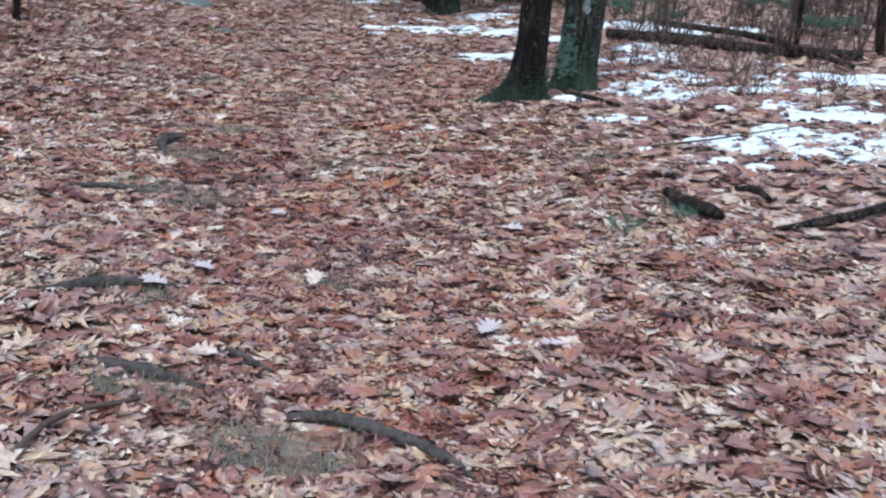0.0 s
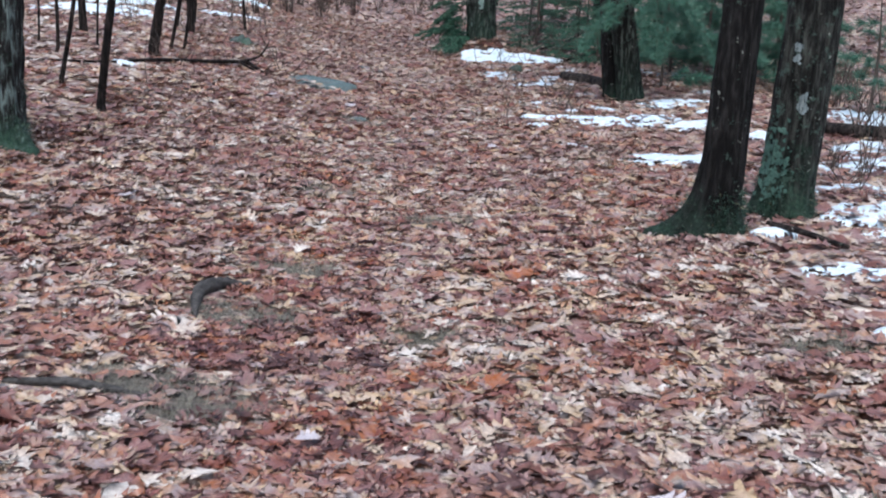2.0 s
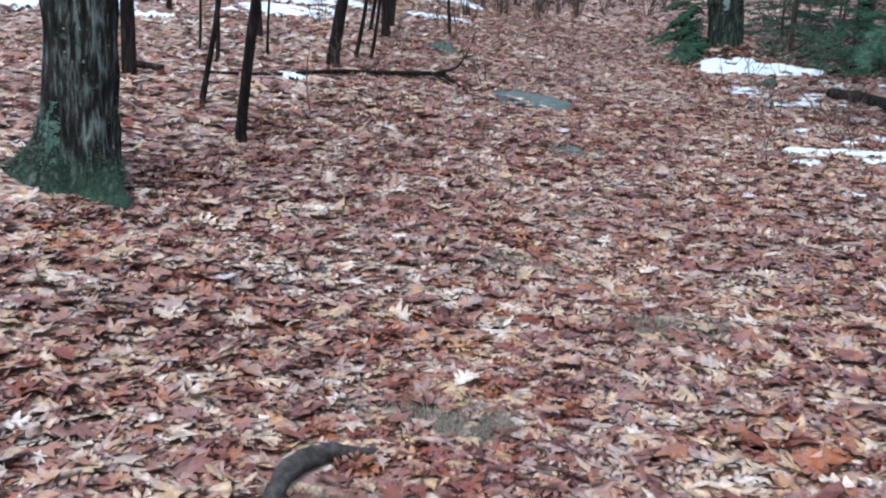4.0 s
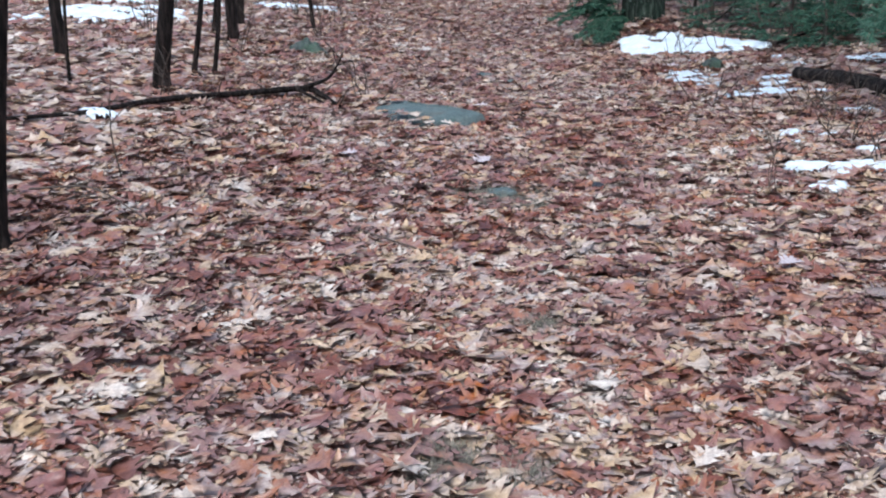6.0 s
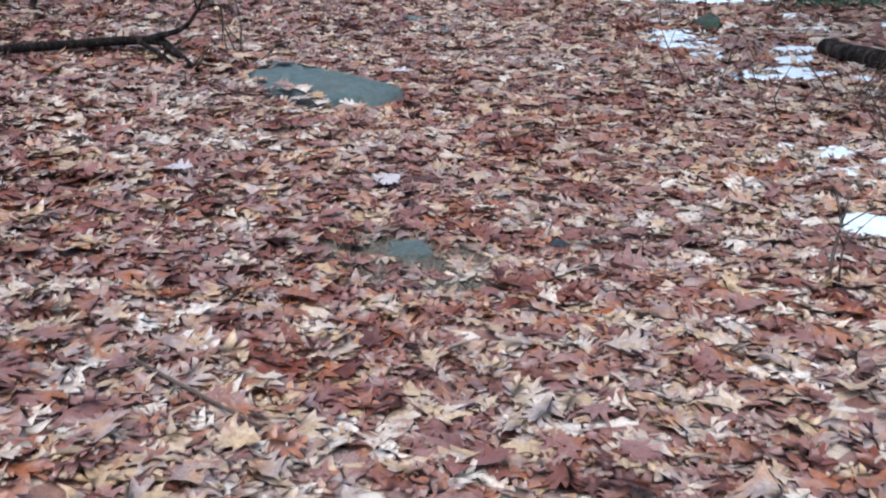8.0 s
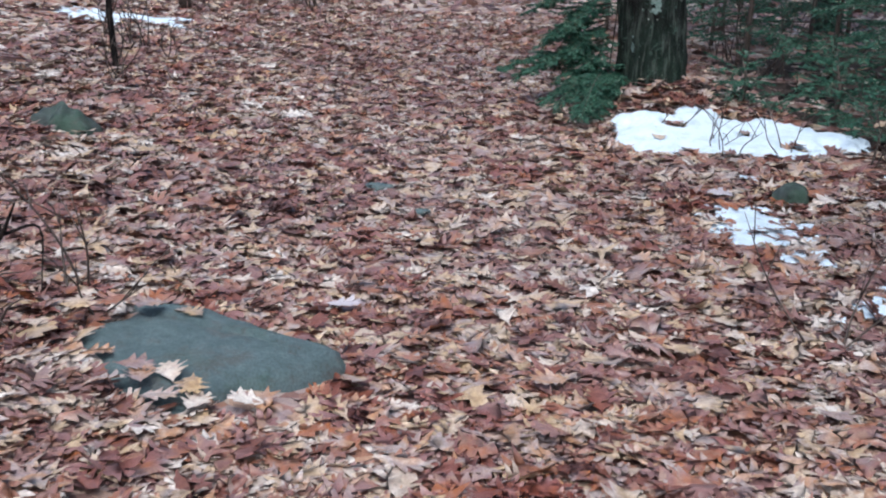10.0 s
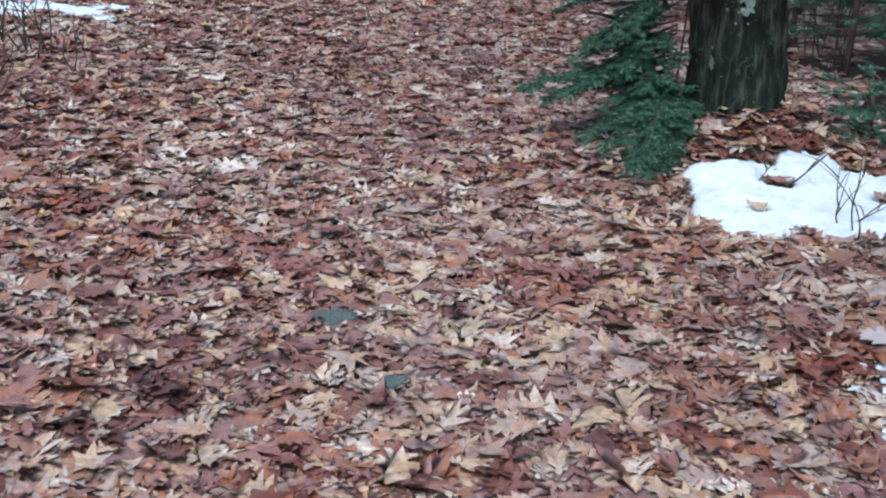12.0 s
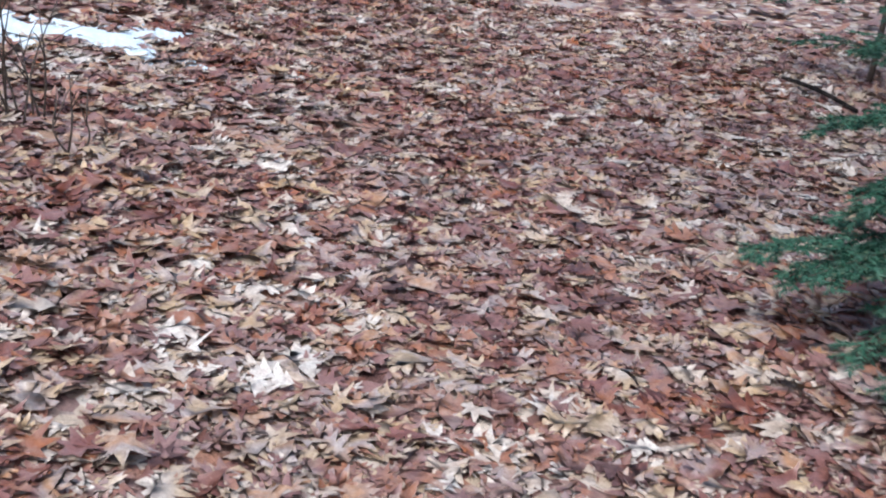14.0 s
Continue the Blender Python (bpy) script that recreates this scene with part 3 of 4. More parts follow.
def snow_field(x, y, s):
    cx, cy, rx, ry, turn, bare, _, seed = s
    if bare == 0.0:
        # the broad patch by the big pine: lobes less a few thawed holes
        f = np.full(np.shape(x), -2.0)
        for ex, ey, ea, eb in ((-2.42, 19.91, 0.21, 0.10), (-2.27, 19.70, 0.28, 0.33), (-2.08, 19.83, 0.19, 0.37), (-1.86, 19.70, 0.38, 0.34), (-1.58, 19.76, 0.30, 0.40), (-1.34, 19.80, 0.24, 0.20)):
            f = np.maximum(f, 1 - np.hypot((x - ex) / ea, (y - ey) / eb))
        for ex, ey, ea in ((-2.20, 19.85, 0.08), (-2.28, 19.60, 0.06), (-1.80, 19.80, 0.07), (-1.52, 19.56, 0.07)):
            f = f - 0.9 * np.exp(-(np.hypot(x - ex, (y - ey) * 1.3) / ea) ** 2)
        return f + 0.11 * wave(x * 6, y * 6, seed) + 0.10 * wave(x * 19, y * 19, seed + 7)
    c, d = math.cos(radians(turn)), math.sin(radians(turn))
    a, b = ((x - cx) * c + (y - cy) * d) / rx, (-(x - cx) * d + (y - cy) * c) / ry
    f = 4.2 if rx > 0.5 else 11.0
    return 1.0 - np.sqrt(a * a + b * b) ** 1.5 - 0.6 * bare + 0.62 * (0.5 + bare) * wave(x * 0.8 * f, y * 1.2 * f, seed) + (0.22 * wave(x * 27, y * 33, seed + 5) if rx < 0.5 else 0.0)


def pieces(quads):
    """Splits quads into groups that hang together."""
    root = {}

    def find(v):
        while root.setdefault(v, v) != v:
            root[v] = root[root[v]]
            v = root[v]
        return v

    for q in quads:
        a = find(q[0])
        for v in q[1:]:
            root[find(v)] = a
    out = {}
    for q in quads:
        out.setdefault(find(q[0]), []).append(q)
    return out.values()


def snow_patch(s):
    cx, cy, rx, ry, _, bare_share, thick, _ = s
    e = max(rx, ry) * 1.3
    step = min(0.028, max(0.016, e / 60))
    n = int(2 * e / step)
    g = (np.arange(n) - n / 2) * step
    X, Y = np.meshgrid(cx + g, cy + g)
    f = snow_field(X, Y, s)
    Z = land(X, Y) + (0.010 if thick > 0.01 else 0.005) + (thick + 0.014) * np.where(f > 0, np.sqrt(np.clip(f * 1.8, 0, 1)), np.maximum(f * 4.5, -0.9)) + 0.008 * wave(X * 9, Y * 9, 2.0) * (f > 0.05)
    keep = f > -0.14
    full = keep[:-1, :-1] & keep[1:, :-1] & keep[1:, 1:] & keep[:-1, 1:]
    idx = np.arange(n * n).reshape(n, n)
    quads = np.stack([idx[:-1, :-1], idx[:-1, 1:], idx[1:, 1:], idx[1:, :-1]], -1)[full]
    P = np.stack([X.ravel(), Y.ravel(), Z.ravel()], 1)
    for group in pieces(quads.tolist()):
        if len(group) < 10:
            continue
        used, inv = np.unique(np.array(group), return_inverse=True)
        ob = new("snow_patch", mesh_of("snow_patch", P[used], inv.reshape(-1, 4), SNOW))
        tagged(ob, "broad patch of old snow with leaves on it" if bare_share == 0.0 else "small thin patch of melting snow among brown leaves", "snow", "snow patches beside the path")


# ---- ground ----
def ground():
    xs = np.concatenate([[-400, -200, -100, -60, -40, -28], np.arange(-20, 14, 0.16), [16, 22, 32, 50, 90, 200, 400]])
    ys = np.concatenate([[-200, -80, -30, -12, -5], np.arange(-2, 32, 0.16), [34, 38, 44, 52, 65, 90, 150, 400]])
    X, Y = np.meshgrid(xs, ys)
    Z = land(X, Y)
    nx, ny = len(xs), len(ys)
    idx = np.arange(nx * ny).reshape(ny, nx)
    q = np.stack([idx[:-1, :-1], idx[:-1, 1:], idx[1:, 1:], idx[1:, :-1]], -1).reshape(-1, 4)
    ob = new("ground", mesh_of("ground", np.stack([X.ravel(), Y.ravel(), Z.ravel()], 1), q, FLOOR))
    return tagged(ob, "damp dark forest floor under fallen oak leaves", "ground", kind="structure")


GROUND = ground()
for s in SNOWS:
    snow_patch(s)

# ---- trees ----
tree("oak_tree", 0.60, 9.50, 0.118, 7.0, (0.030, -0.01), OAK_DARK, "dark wet oak trunk with a mossy flared foot", 0.45, 3, 2.4, toes=((185, 2.05), (255, 0.9), (320, 0.7), (60, 0.8)))
spotted_oak = tree("oak_tree", 1.02, 10.08, 0.165, 8.0, (0.055, 0.0), OAK_LICHEN, "leaning oak trunk spotted with green lichen", 0.25, 4, 5.0, toes=((300, 0.3), (200, 0.4)))
grey_oak = tree("oak_tree", -4.10, 9.95, 0.182, 8.0, (0.06, 0.0), OAK_GREY, "stout grey ridged oak with moss round its foot", 0.45, 4, 0.9, rough=0.13, toes=((190, 2.3), (250, 0.5), (330, 0.8), (100, 0.6)))
big_pine = tree("pine_tree", -2.39, 20.60, 0.215, 9.0, (-0.06, 0.0), PINE_BARK, "large pine with dark furrowed bark and pale lichen", 0.14, 5, 3.0, rough=0.13)
dark_pine = tree("pine_tree", -0.27, 16.08, 0.098, 7.0, (-0.10, 0.0), OAK_DARK, "slim dark pine trunk standing beside another", 0.2, 3, 6.0)
grey_pine = tree("pine_tree", -0.06, 15.96, 0.135, 7.0, (-0.16, 0.02), PINE_BARK, "pine trunk with grey-green bark", 0.25, 4, 7.0)
tree("oak_tree", -7.58, 29.06, 0.15, 7.0, (0.0, 0.0), OAK_LICHEN, "far oak trunk with greenish bark", 0.3, 4, 9.0)
tree("oak_sapling", -5.72, 12.75, 0.055, 5.0, (0.01, 0), SAPLING_BARK, "slim dark young oak trunk", 0.2, 3, 8.0, 3)

# x, y, radius, lean
SAPLINGS = [
    (-4.09, 11.58, 0.034, (0.10, 0.02)), (-4.74, 12.18, 0.020, (0.12, 0.05)), (-6.15, 14.43, 0.012, (0.0, 0.0)), (-5.76, 14.04, 0.018, (0.06, 0.0)),
    (-9.22, 20.24, 0.060, (0.0, 0.0)), (-6.29, 15.79, 0.045, (0.02, 0.0)), (-5.62, 14.78, 0.012, (0.0, 0.03)), (-5.21, 15.23, 0.055, (0.14, 0.0)),
    (-5.33, 15.96, 0.020, (0.16, 0.0)), (-5.25, 16.10, 0.018, (0.18, 0.02)), (-5.88, 17.96, 0.050, (0.03, 0.0)), (-5.74, 19.79, 0.020, (0.0, 0.0)),
    (3.75, 13.40, 0.030, (0.01, 0.0)), (-8.20, 17.20, 0.030, (0.03, 0)), (-8.90, 23.00, 0.055, (-0.03, 0)), (-10.60, 24.0, 0.080, (0.02, 0)), (-7.70, 26.5, 0.070, (0.0, 0)),
    (4.46, 12.9, 0.050, (-0.04, 0.0)), (-7.84, 30.5, 0.12, (0, 0)), (-6.12, 18.2, 0.022, (0.12, 0)), (-6.32, 19.2, 0.05, (0.05, 0)), (-12.2, 26.0, 0.09, (0.0, 0)), (-9.6, 28.5, 0.10, (0.02, 0)),
    (-11.4, 31.0, 0.10, (0, 0)), (-5.2, 34.0, 0.12, (0, 0)), (-3.6, 31.0, 0.10, (0, 0)), (2.2, 24.5, 0.10, (0, 0)), (3.8, 20.5, 0.09, (0, 0)), (5.2, 17.0, 0.07, (0, 0)),
]
for i, (x, y, r, lean) in enumerate(SAPLINGS):
    tree("sapling", x, y, r, 3.4 if r < 0.03 else 5.0, lean, SAPLING_BARK, "thin dark bare sapling rising from the leaves" if r < 0.03 else "dark bare young tree trunk",
         0.3, 3, 11 + i, 4, rough=0.06, bend=0.032)

lichen_patch(big_pine, (0.01, -0.21, 0.50), 0.038, LICHEN, "pale grey-green lichen crust")
lichen_patch(big_pine, (-0.11, -0.18, 0.20), 0.022, LICHEN, "pale grey-green lichen crust")
lichen_patch(grey_oak, (-0.02, -0.20, 0.30), 0.06, LICHEN_GREEN, "blue-green lichen crust")
lichen_patch(spotted_oak, (-0.12, -0.12, 0.38), 0.11, LICHEN_GREEN, "blue-green lichen crust")
lichen_patch(spotted_oak, (-0.02, -0.16, 1.02), 0.035, LICHEN_GREY, "pale grey lichen spots")
lichen_patch(spotted_oak, (0.04, -0.16, 0.72), 0.03, LICHEN_GREY, "pale grey lichen spots")

# ---- fallen wood ----
fork = fallen("fallen_branch", [(-5.55, 13.1, 0.0), (-5.07, 13.8, 0.01), (-4.88, 14.5, 0.03), (-4.68, 15.2, 0.035), (-4.36, 15.70, 0.05), (-4.22, 15.68, 0.03), (-4.05, 15.56, 0.0)],
              [0.010, 0.014, 0.020, 0.022, 0.023, 0.019, 0.010], "long dark fallen branch with a forked tip", "branch", SAPLING_BARK, 10, 0.08, 6, 4)
for pts, radii in (([(-4.36, 15.70, 0.045), (-4.20, 15.74, 0.13), (-4.12, 15.75, 0.24), (-4.06, 15.74, 0.36)], [0.018, 0.012, 0.008, 0.003]), ([(-4.40, 15.64, 0.04), (-4.24, 15.58, 0.01), (-4.08, 15.46, -0.01)], [0.014, 0.011, 0.006]),
                   ([(-4.12, 15.75, 0.24), (-4.02, 15.80, 0.28), (-3.98, 15.72, 0.12)], [0.006, 0.004, 0.002]), ([(-4.12, 15.75, 0.24), (-4.16, 15.78, 0.34), (-4.22, 15.80, 0.38)], [0.005, 0.003, 0.002])):
    part("fork", tube([at(x, y, up + 0.035) - fork.location for x, y, up in pts], radii, 8, 5, 0.06, material=SAPLING_BARK, name="fork"), fork)
fallen("fallen_log", [(-0.93, 17.57, 0.035), (-0.60, 17.10, 0.04), (-0.27, 16.59, 0.035)], [0.050, 0.068, 0.064], "dark rotting log lying among snow patches", "log", seed=5)
fallen("fallen_log", [(1.75, 14.0, 0.04), (2.5, 13.45, 0.05), (3.2, 12.95, 0.04), (4.2, 12.6, 0.04)], [0.055, 0.07, 0.062, 0.05], "dark weathered log beyond the snow", "log", seed=6)
fallen("fallen_branch", [(2.4, 14.6, 0.10), (3.27, 13.3, 0.12), (3.8, 11.63, 0.03)], [0.04, 0.036, 0.025], "thin grey fallen branch beside a log", "branch", seed=7, twigs=4)
fallen("broken_log", [(1.20, 6.48, 0.055), (1.29, 6.27, 0.05), (1.37, 6.12, 0.045), (1.41, 6.02, 0.025)], [0.026, 0.040, 0.036, 0.020], "short broken piece of dark rotten wood", "log", seed=8)
fallen("fallen_branch", [(1.60, 5.80, 0.0), (1.80, 5.86, 0.015), (1.98, 5.90, 0.03), (2.3, 6.08, 0.04), (2.9, 6.5, 0.04)], [0.010, 0.020, 0.026, 0.023, 0.018], "dark bent stick lying on leaves", "branch", seed=9, twigs=3)
fallen("fallen_branch", [(-5.80, 12.95, 0.03), (-5.50, 12.85, 0.04)], [0.03, 0.025], "short dark branch lying behind an oak", "branch", seed=10)
fallen("fallen_branch", [(0.88, 9.42, 0.05), (1.05, 9.2, 0.04), (1.25, 8.95, 0.01)], [0.016, 0.018, 0.010], "dark stick lying between oak feet", "branch", seed=11)
fallen("twig", [(-1.09, 2.85, 0.02), (-1.06, 3.17, 0.02), (-0.90, 3.41, 0.02)], [0.012, 0.011, 0.007], "thin dark twig on the leaves", "twig", TWIG, 6)
fallen("twig", [(1.3, 7.6, 0.02), (1.75, 7.75, 0.03), (2.4, 7.95, 0.05)], [0.008, 0.007, 0.004], "thin twig lying across snow", "twig", TWIG, 6)
fallen("twig", [(-3.0, 12.6, 0.02), (-2.6, 12.45, 0.02)], [0.006, 0.004], "thin dark twig on the leaves", "twig", TWIG, 6)
fallen("twig", [(-4.3, 12.1, 0.06), (-4.05, 12.2, 0.09), (-3.75, 12.1, 0.03)], [0.006, 0.005, 0.003], "thin arching twig on the leaves", "twig", TWIG, 6)

fallen("fallen_branch", [(-3.48, 24.28, 0.03), (-3.28, 24.02, 0.04), (-3.06, 23.78, 0.02)], [0.010, 0.014, 0.012], "thin dark dead branch on the leaves", "branch", SAPLING_BARK, 8, seed=12)

for k, (ax, ay, bx, by, up) in enumerate(((-1.55, 20.95, -0.85, 21.9, 0.30), (-1.30, 21.2, -0.55, 21.5, 0.16), (-1.05, 19.7, -0.35, 20.4, 0.14), (-0.75, 20.9, -0.10, 21.9, 0.34), (-1.75, 21.3, -1.45, 22.6, 0.22))):
    fallen("fallen_branch", [(ax, ay, 0.02), ((ax + bx) / 2 + 0.05, (ay + by) / 2, up * 0.55), (bx, by, up)], [0.014, 0.012, 0.006], "dead dark branch propped among hemlock saplings", "branch", SAPLING_BARK, 8, 0.1, 5, 70 + k)

# ---- roots crossing the path ----
ROOTS = [
    ([(-0.47, 3.57, -0.005), (-0.33, 3.55, 0.015), (-0.14, 3.44, 0.012), (0.02, 3.31, 0.005), (0.14, 3.18, -0.02)], [0.018, 0.028, 0.030, 0.024, 0.012]),
    ([(-1.50, 4.33, -0.01), (-1.32, 4.50, 0.02), (-1.10, 4.74, -0.005)], [0.020, 0.030, 0.020]),
    ([(-1.15, 3.72, 0.0), (-0.95, 3.68, 0.018), (-0.76, 3.68, -0.01)], [0.018, 0.030, 0.018]),
    ([(-0.80, 4.12, -0.01), (-0.70, 4.02, 0.012), (-0.58, 3.97, -0.01)], [0.012, 0.018, 0.010]),
    ([(-1.79, 7.58, -0.02), (-1.85, 7.76, 0.006), (-1.89, 7.94, 0.018), (-1.86, 8.12, 0.016), (-1.76, 8.30, -0.02)], [0.016, 0.030, 0.040, 0.036, 0.018]),
    ([(-2.05, 6.35, -0.01), (-1.80, 6.45, 0.015), (-1.55, 6.55, -0.01)], [0.014, 0.022, 0.014]),
]
for i, (pts, radii) in enumerate(ROOTS):
    fallen("tree_root", pts, [0.8 * r for r in radii], "bare grey root breaking through the trodden path", "root", ROOT, 16, 0.42, 0, 20 + i)

# ---- stones ----
rock("flat_rock", -3.555, 15.86, 0.40, 0.34, 0.050, -20, 3.3, SLAB, "flat blue-grey rock slab sunk among leaves", power=5.0, ragged=0.34, tilt=(-0.10, 0.02), cracks=0.02, sides=48, rings=14)
rock("boulder", -5.18, 18.15, 0.155, 0.13, 0.085, 15, 6.1, MOSSROCK, "small grey stone capped with green moss", power=3.2, ragged=0.42, lump=0.085, tilt=(-0.25, 0.0), sides=44, rings=12)
rock("stone", -1.60, 18.49, 0.11, 0.09, 0.07, 40, 11.2, MOSSROCK, "dark weathered stone beside a snow patch", power=4.0, ragged=0.3, lump=0.03)
fallen("broken_log", [(1.60, 6.58, 0.03), (1.68, 6.48, 0.05), (1.74, 6.38, 0.02)], [0.012, 0.022, 0.014], "short dark stub of rotten wood", "log", seed=18)
rock("stone", -2.58, 13.90, 0.11, 0.08, 0.016, 0, 7.2, SLAB, "flat grey stone flush with the path", power=4.0, ragged=0.4)
rock("stone", -3.62, 18.30, 0.085, 0.06, 0.020, 20, 8.2, SLAB, "small blue-grey stone among leaves", power=4.0, ragged=0.4)
rock("stone", -3.30, 17.90, 0.05, 0.04, 0.018, 20, 9.2, SLAB, "small blue-grey stone among leaves", power=4.0, ragged=0.4)

rock("stone", -2.08, 14.08, 0.035, 0.03, 0.03, 0, 5.5, SLATE, "small dark slate-blue stone among leaves", power=3.0, ragged=0.3, sides=20, rings=6)

# ---- evergreens ----
rng = random.Random(5)


def hemlock_skirt():
    """Layered green boughs that sweep out from beside the big pine's foot, with gaps between the layers."""
    t = thing("hemlock_sapling", -2.68, 20.66, "low dark green hemlock sapling beside a large pine", "evergreen")
    # start height, end, droop, side twigs
    boughs = ((0.20, (-0.74, 0.04, 0.05), 0.07, 0.23), (0.20, (-0.62, -0.06, 0.02), 0.07, 0.22), (0.24, (-0.54, -0.16, 0.06), 0.06, 0.22), (0.22, (-0.40, -0.06, 0.09), 0.06, 0.24),
              (0.42, (-0.44, 0.10, 0.27), 0.06, 0.26), (0.48, (-0.36, -0.14, 0.30), 0.06, 0.26), (0.50, (-0.30, 0.28, 0.38), 0.05, 0.26), (0.36, (-0.24, -0.24, 0.20), 0.06, 0.24), (0.56, (-0.20, -0.10, 0.44), 0.05, 0.22),
              (0.40, (-0.48, 0.02, 0.20), 0.05, 0.24), (0.38, (-0.32, 0.06, 0.16), 0.05, 0.24), (0.34, (-0.38, -0.14, 0.14), 0.05, 0.24), (0.30, (-0.14, -0.30, 0.12), 0.05, 0.20),
              (0.12, (-0.40, -0.28, -0.12), 0.08, 0.20), (0.12, (-0.28, -0.50, -0.10), 0.09, 0.22), (0.10, (-0.08, -0.90, -0.09), 0.10, 0.20), (0.10, (0.06, -0.58, -0.06), 0.09, 0.18), (0.08, (-0.14, -0.70, -0.13), 0.08, 0.20), (0.14, (-0.22, -0.36, 0.0), 0.07, 0.20), (0.08, (0.0, -0.76, -0.10), 0.08, 0.20),
              (0.80, (-0.48, 0.42, 0.64), 0.05, 0.24), (0.62, (-0.56, 0.24, 0.42), 0.05, 0.24), (0.18, (-0.32, -0.22, 0.02), 0.07, 0.24), (0.95, (-0.20, -0.22, 0.82), 0.05, 0.24), (0.90, (-0.42, 0.16, 0.80), 0.05, 0.24))
    for up, end, droop, side in boughs:
        bough(t, (0, 0, up), end, droop, side, rng, FIR_NEEDLE, 850, 0.026, 0.0026, step=0.045)
    part("stem", tube([(0, 0, -0.05), (0.04, 0.05, 0.5), (0.02, 0.04, 1.0)], [0.005, 0.004, 0.002], 8, 5, material=TWIG, name="stem"), t)


hemlock_skirt()


def evergreen(name, x, y, height, reach, n, seed, tufted, label, low=0.15):
    """A young evergreen with whorls of boughs."""
    r = random.Random(seed)
    t = thing(name, x, y, label, "evergreen")
    part("stem", tube([(0, 0, -0.05), (0.03, 0, height * 0.5), (0, 0.02, height)], [0.02, 0.015, 0.004], 8, 5, material=TWIG, name="stem"), t)
    for i in range(n):
        f = i / n
        z = height * (low + (0.95 - low) * f)
        a = i * 2.4 + r.uniform(-0.4, 0.4)
        l = reach * (1.05 - 0.75 * f) * r.uniform(0.7, 1.15)
        e = (math.cos(a) * l, math.sin(a) * l, z + (0.06 if tufted else -0.1) * l)
        if tufted:
            bough(t, (0, 0, z), e, 0.03, 0.24, r, PINE_NEEDLE, 640, 0.105, 0.0029, True, 0.13)
        else:
            bough(t, (0, 0, z), e, 0.05, 0.26, r, FIR_NEEDLE, 260, 0.028, 0.0045, False, 0.08)
    return t


EVERGREENS = [
    
    ("hemlock_sapling", -0.25, 20.75, 0.7, 0.60, 12, 73, False), ("hemlock_sapling", 0.35, 19.55, 0.7, 0.60, 12, 74, False), ("hemlock_sapling", -0.65, 19.45, 0.45, 0.40, 9, 75, False),
    ("hemlock_sapling", -1.82, 20.52, 0.26, 0.30, 9, 63, False),
    ("hemlock_sapling", -1.1, 22.3, 2.0, 1.0, 20, 41, False), ("hemlock_sapling", -0.4, 21.4, 1.6, 0.9, 20, 42, False), ("hemlock_sapling", -1.9, 24.6, 2.4, 1.1, 18, 43, False), ("hemlock_sapling", 0.2, 20.2, 1.5, 0.9, 18, 44, False),
    ("hemlock_sapling", -0.8, 24.2, 2.6, 1.3, 20, 45, False), ("hemlock_sapling", 0.6, 23.5, 2.6, 1.3, 20, 46, False), ("white_pine_sapling", 0.35, 18.3, 2.0, 0.8, 18, 47, True), ("white_pine_sapling", 0.9, 18.0, 1.6, 0.8, 18, 48, True),
    ("white_pine_sapling", 1.6, 18.0, 2.0, 0.9, 18, 49, True), ("white_pine_sapling", 1.0, 19.4, 2.6, 1.0, 18, 50, True),
    ("white_pine_sapling", 0.75, 17.6, 1.9, 0.85, 16, 1, True), ("white_pine_sapling", 1.35, 18.6, 2.4, 1.0, 18, 2, True), ("white_pine_sapling", 0.25, 16.75, 1.6, 0.55, 8, 3, True),
    ("white_pine_sapling", 1.90, 17.3, 1.8, 0.8, 14, 4, True), ("white_pine_sapling", 3.7, 13.6, 2.4, 0.7, 10, 5, True), ("white_pine_sapling", 2.3, 15.2, 1.2, 0.5, 9, 6, True),
    ("hemlock_sapling", -0.55, 20.6, 1.5, 0.9, 16, 8, False), ("hemlock_sapling", -1.2, 23.3, 2.2, 1.0, 16, 9, False),
    ("hemlock_sapling", 0.3, 21.8, 2.0, 1.1, 16, 10, False), ("hemlock_sapling", -3.0, 24.6, 1.6, 0.8, 14, 11, False), ("hemlock_sapling", -2.1, 26.5, 2.4, 1.2, 14, 12, False),
    ("hemlock_sapling", -1.75, 22.3, 2.2, 0.9, 18, 21, False), ("hemlock_sapling", -0.9, 21.0, 1.2, 0.8, 16, 22, False), ("hemlock_sapling", -2.0, 23.6, 2.0, 0.9, 16, 23, False),
    ("hemlock_sapling", 0.9, 20.4, 2.0, 1.0, 18, 24, False), ("white_pine_sapling", 1.2, 16.9, 1.7, 0.7, 14, 25, True), ("hemlock_sapling", 1.8, 21.6, 2.4, 1.2, 18, 26, False),
    ("hemlock_sapling", -0.95, 19.75, 0.42, 0.42, 10, 64, False), ("hemlock_sapling", -0.55, 20.0, 0.6, 0.5, 12, 65, False), ("hemlock_sapling", -1.25, 20.45, 0.36, 0.40, 10, 66, False),
    ("hemlock_sapling", -0.2, 19.6, 1.0, 0.65, 12, 13, False), ("white_pine_sapling", 4.9, 14.8, 2.2, 0.8, 10, 14, True),
]
for name, x, y, hh, reach, n, seed, tufted in EVERGREENS:
    evergreen(name, x, y, hh, reach, n, seed, tufted, "soft blue-green white pine sapling" if tufted else "dense dark green hemlock sapling", 0.10 if tufted else 0.08)


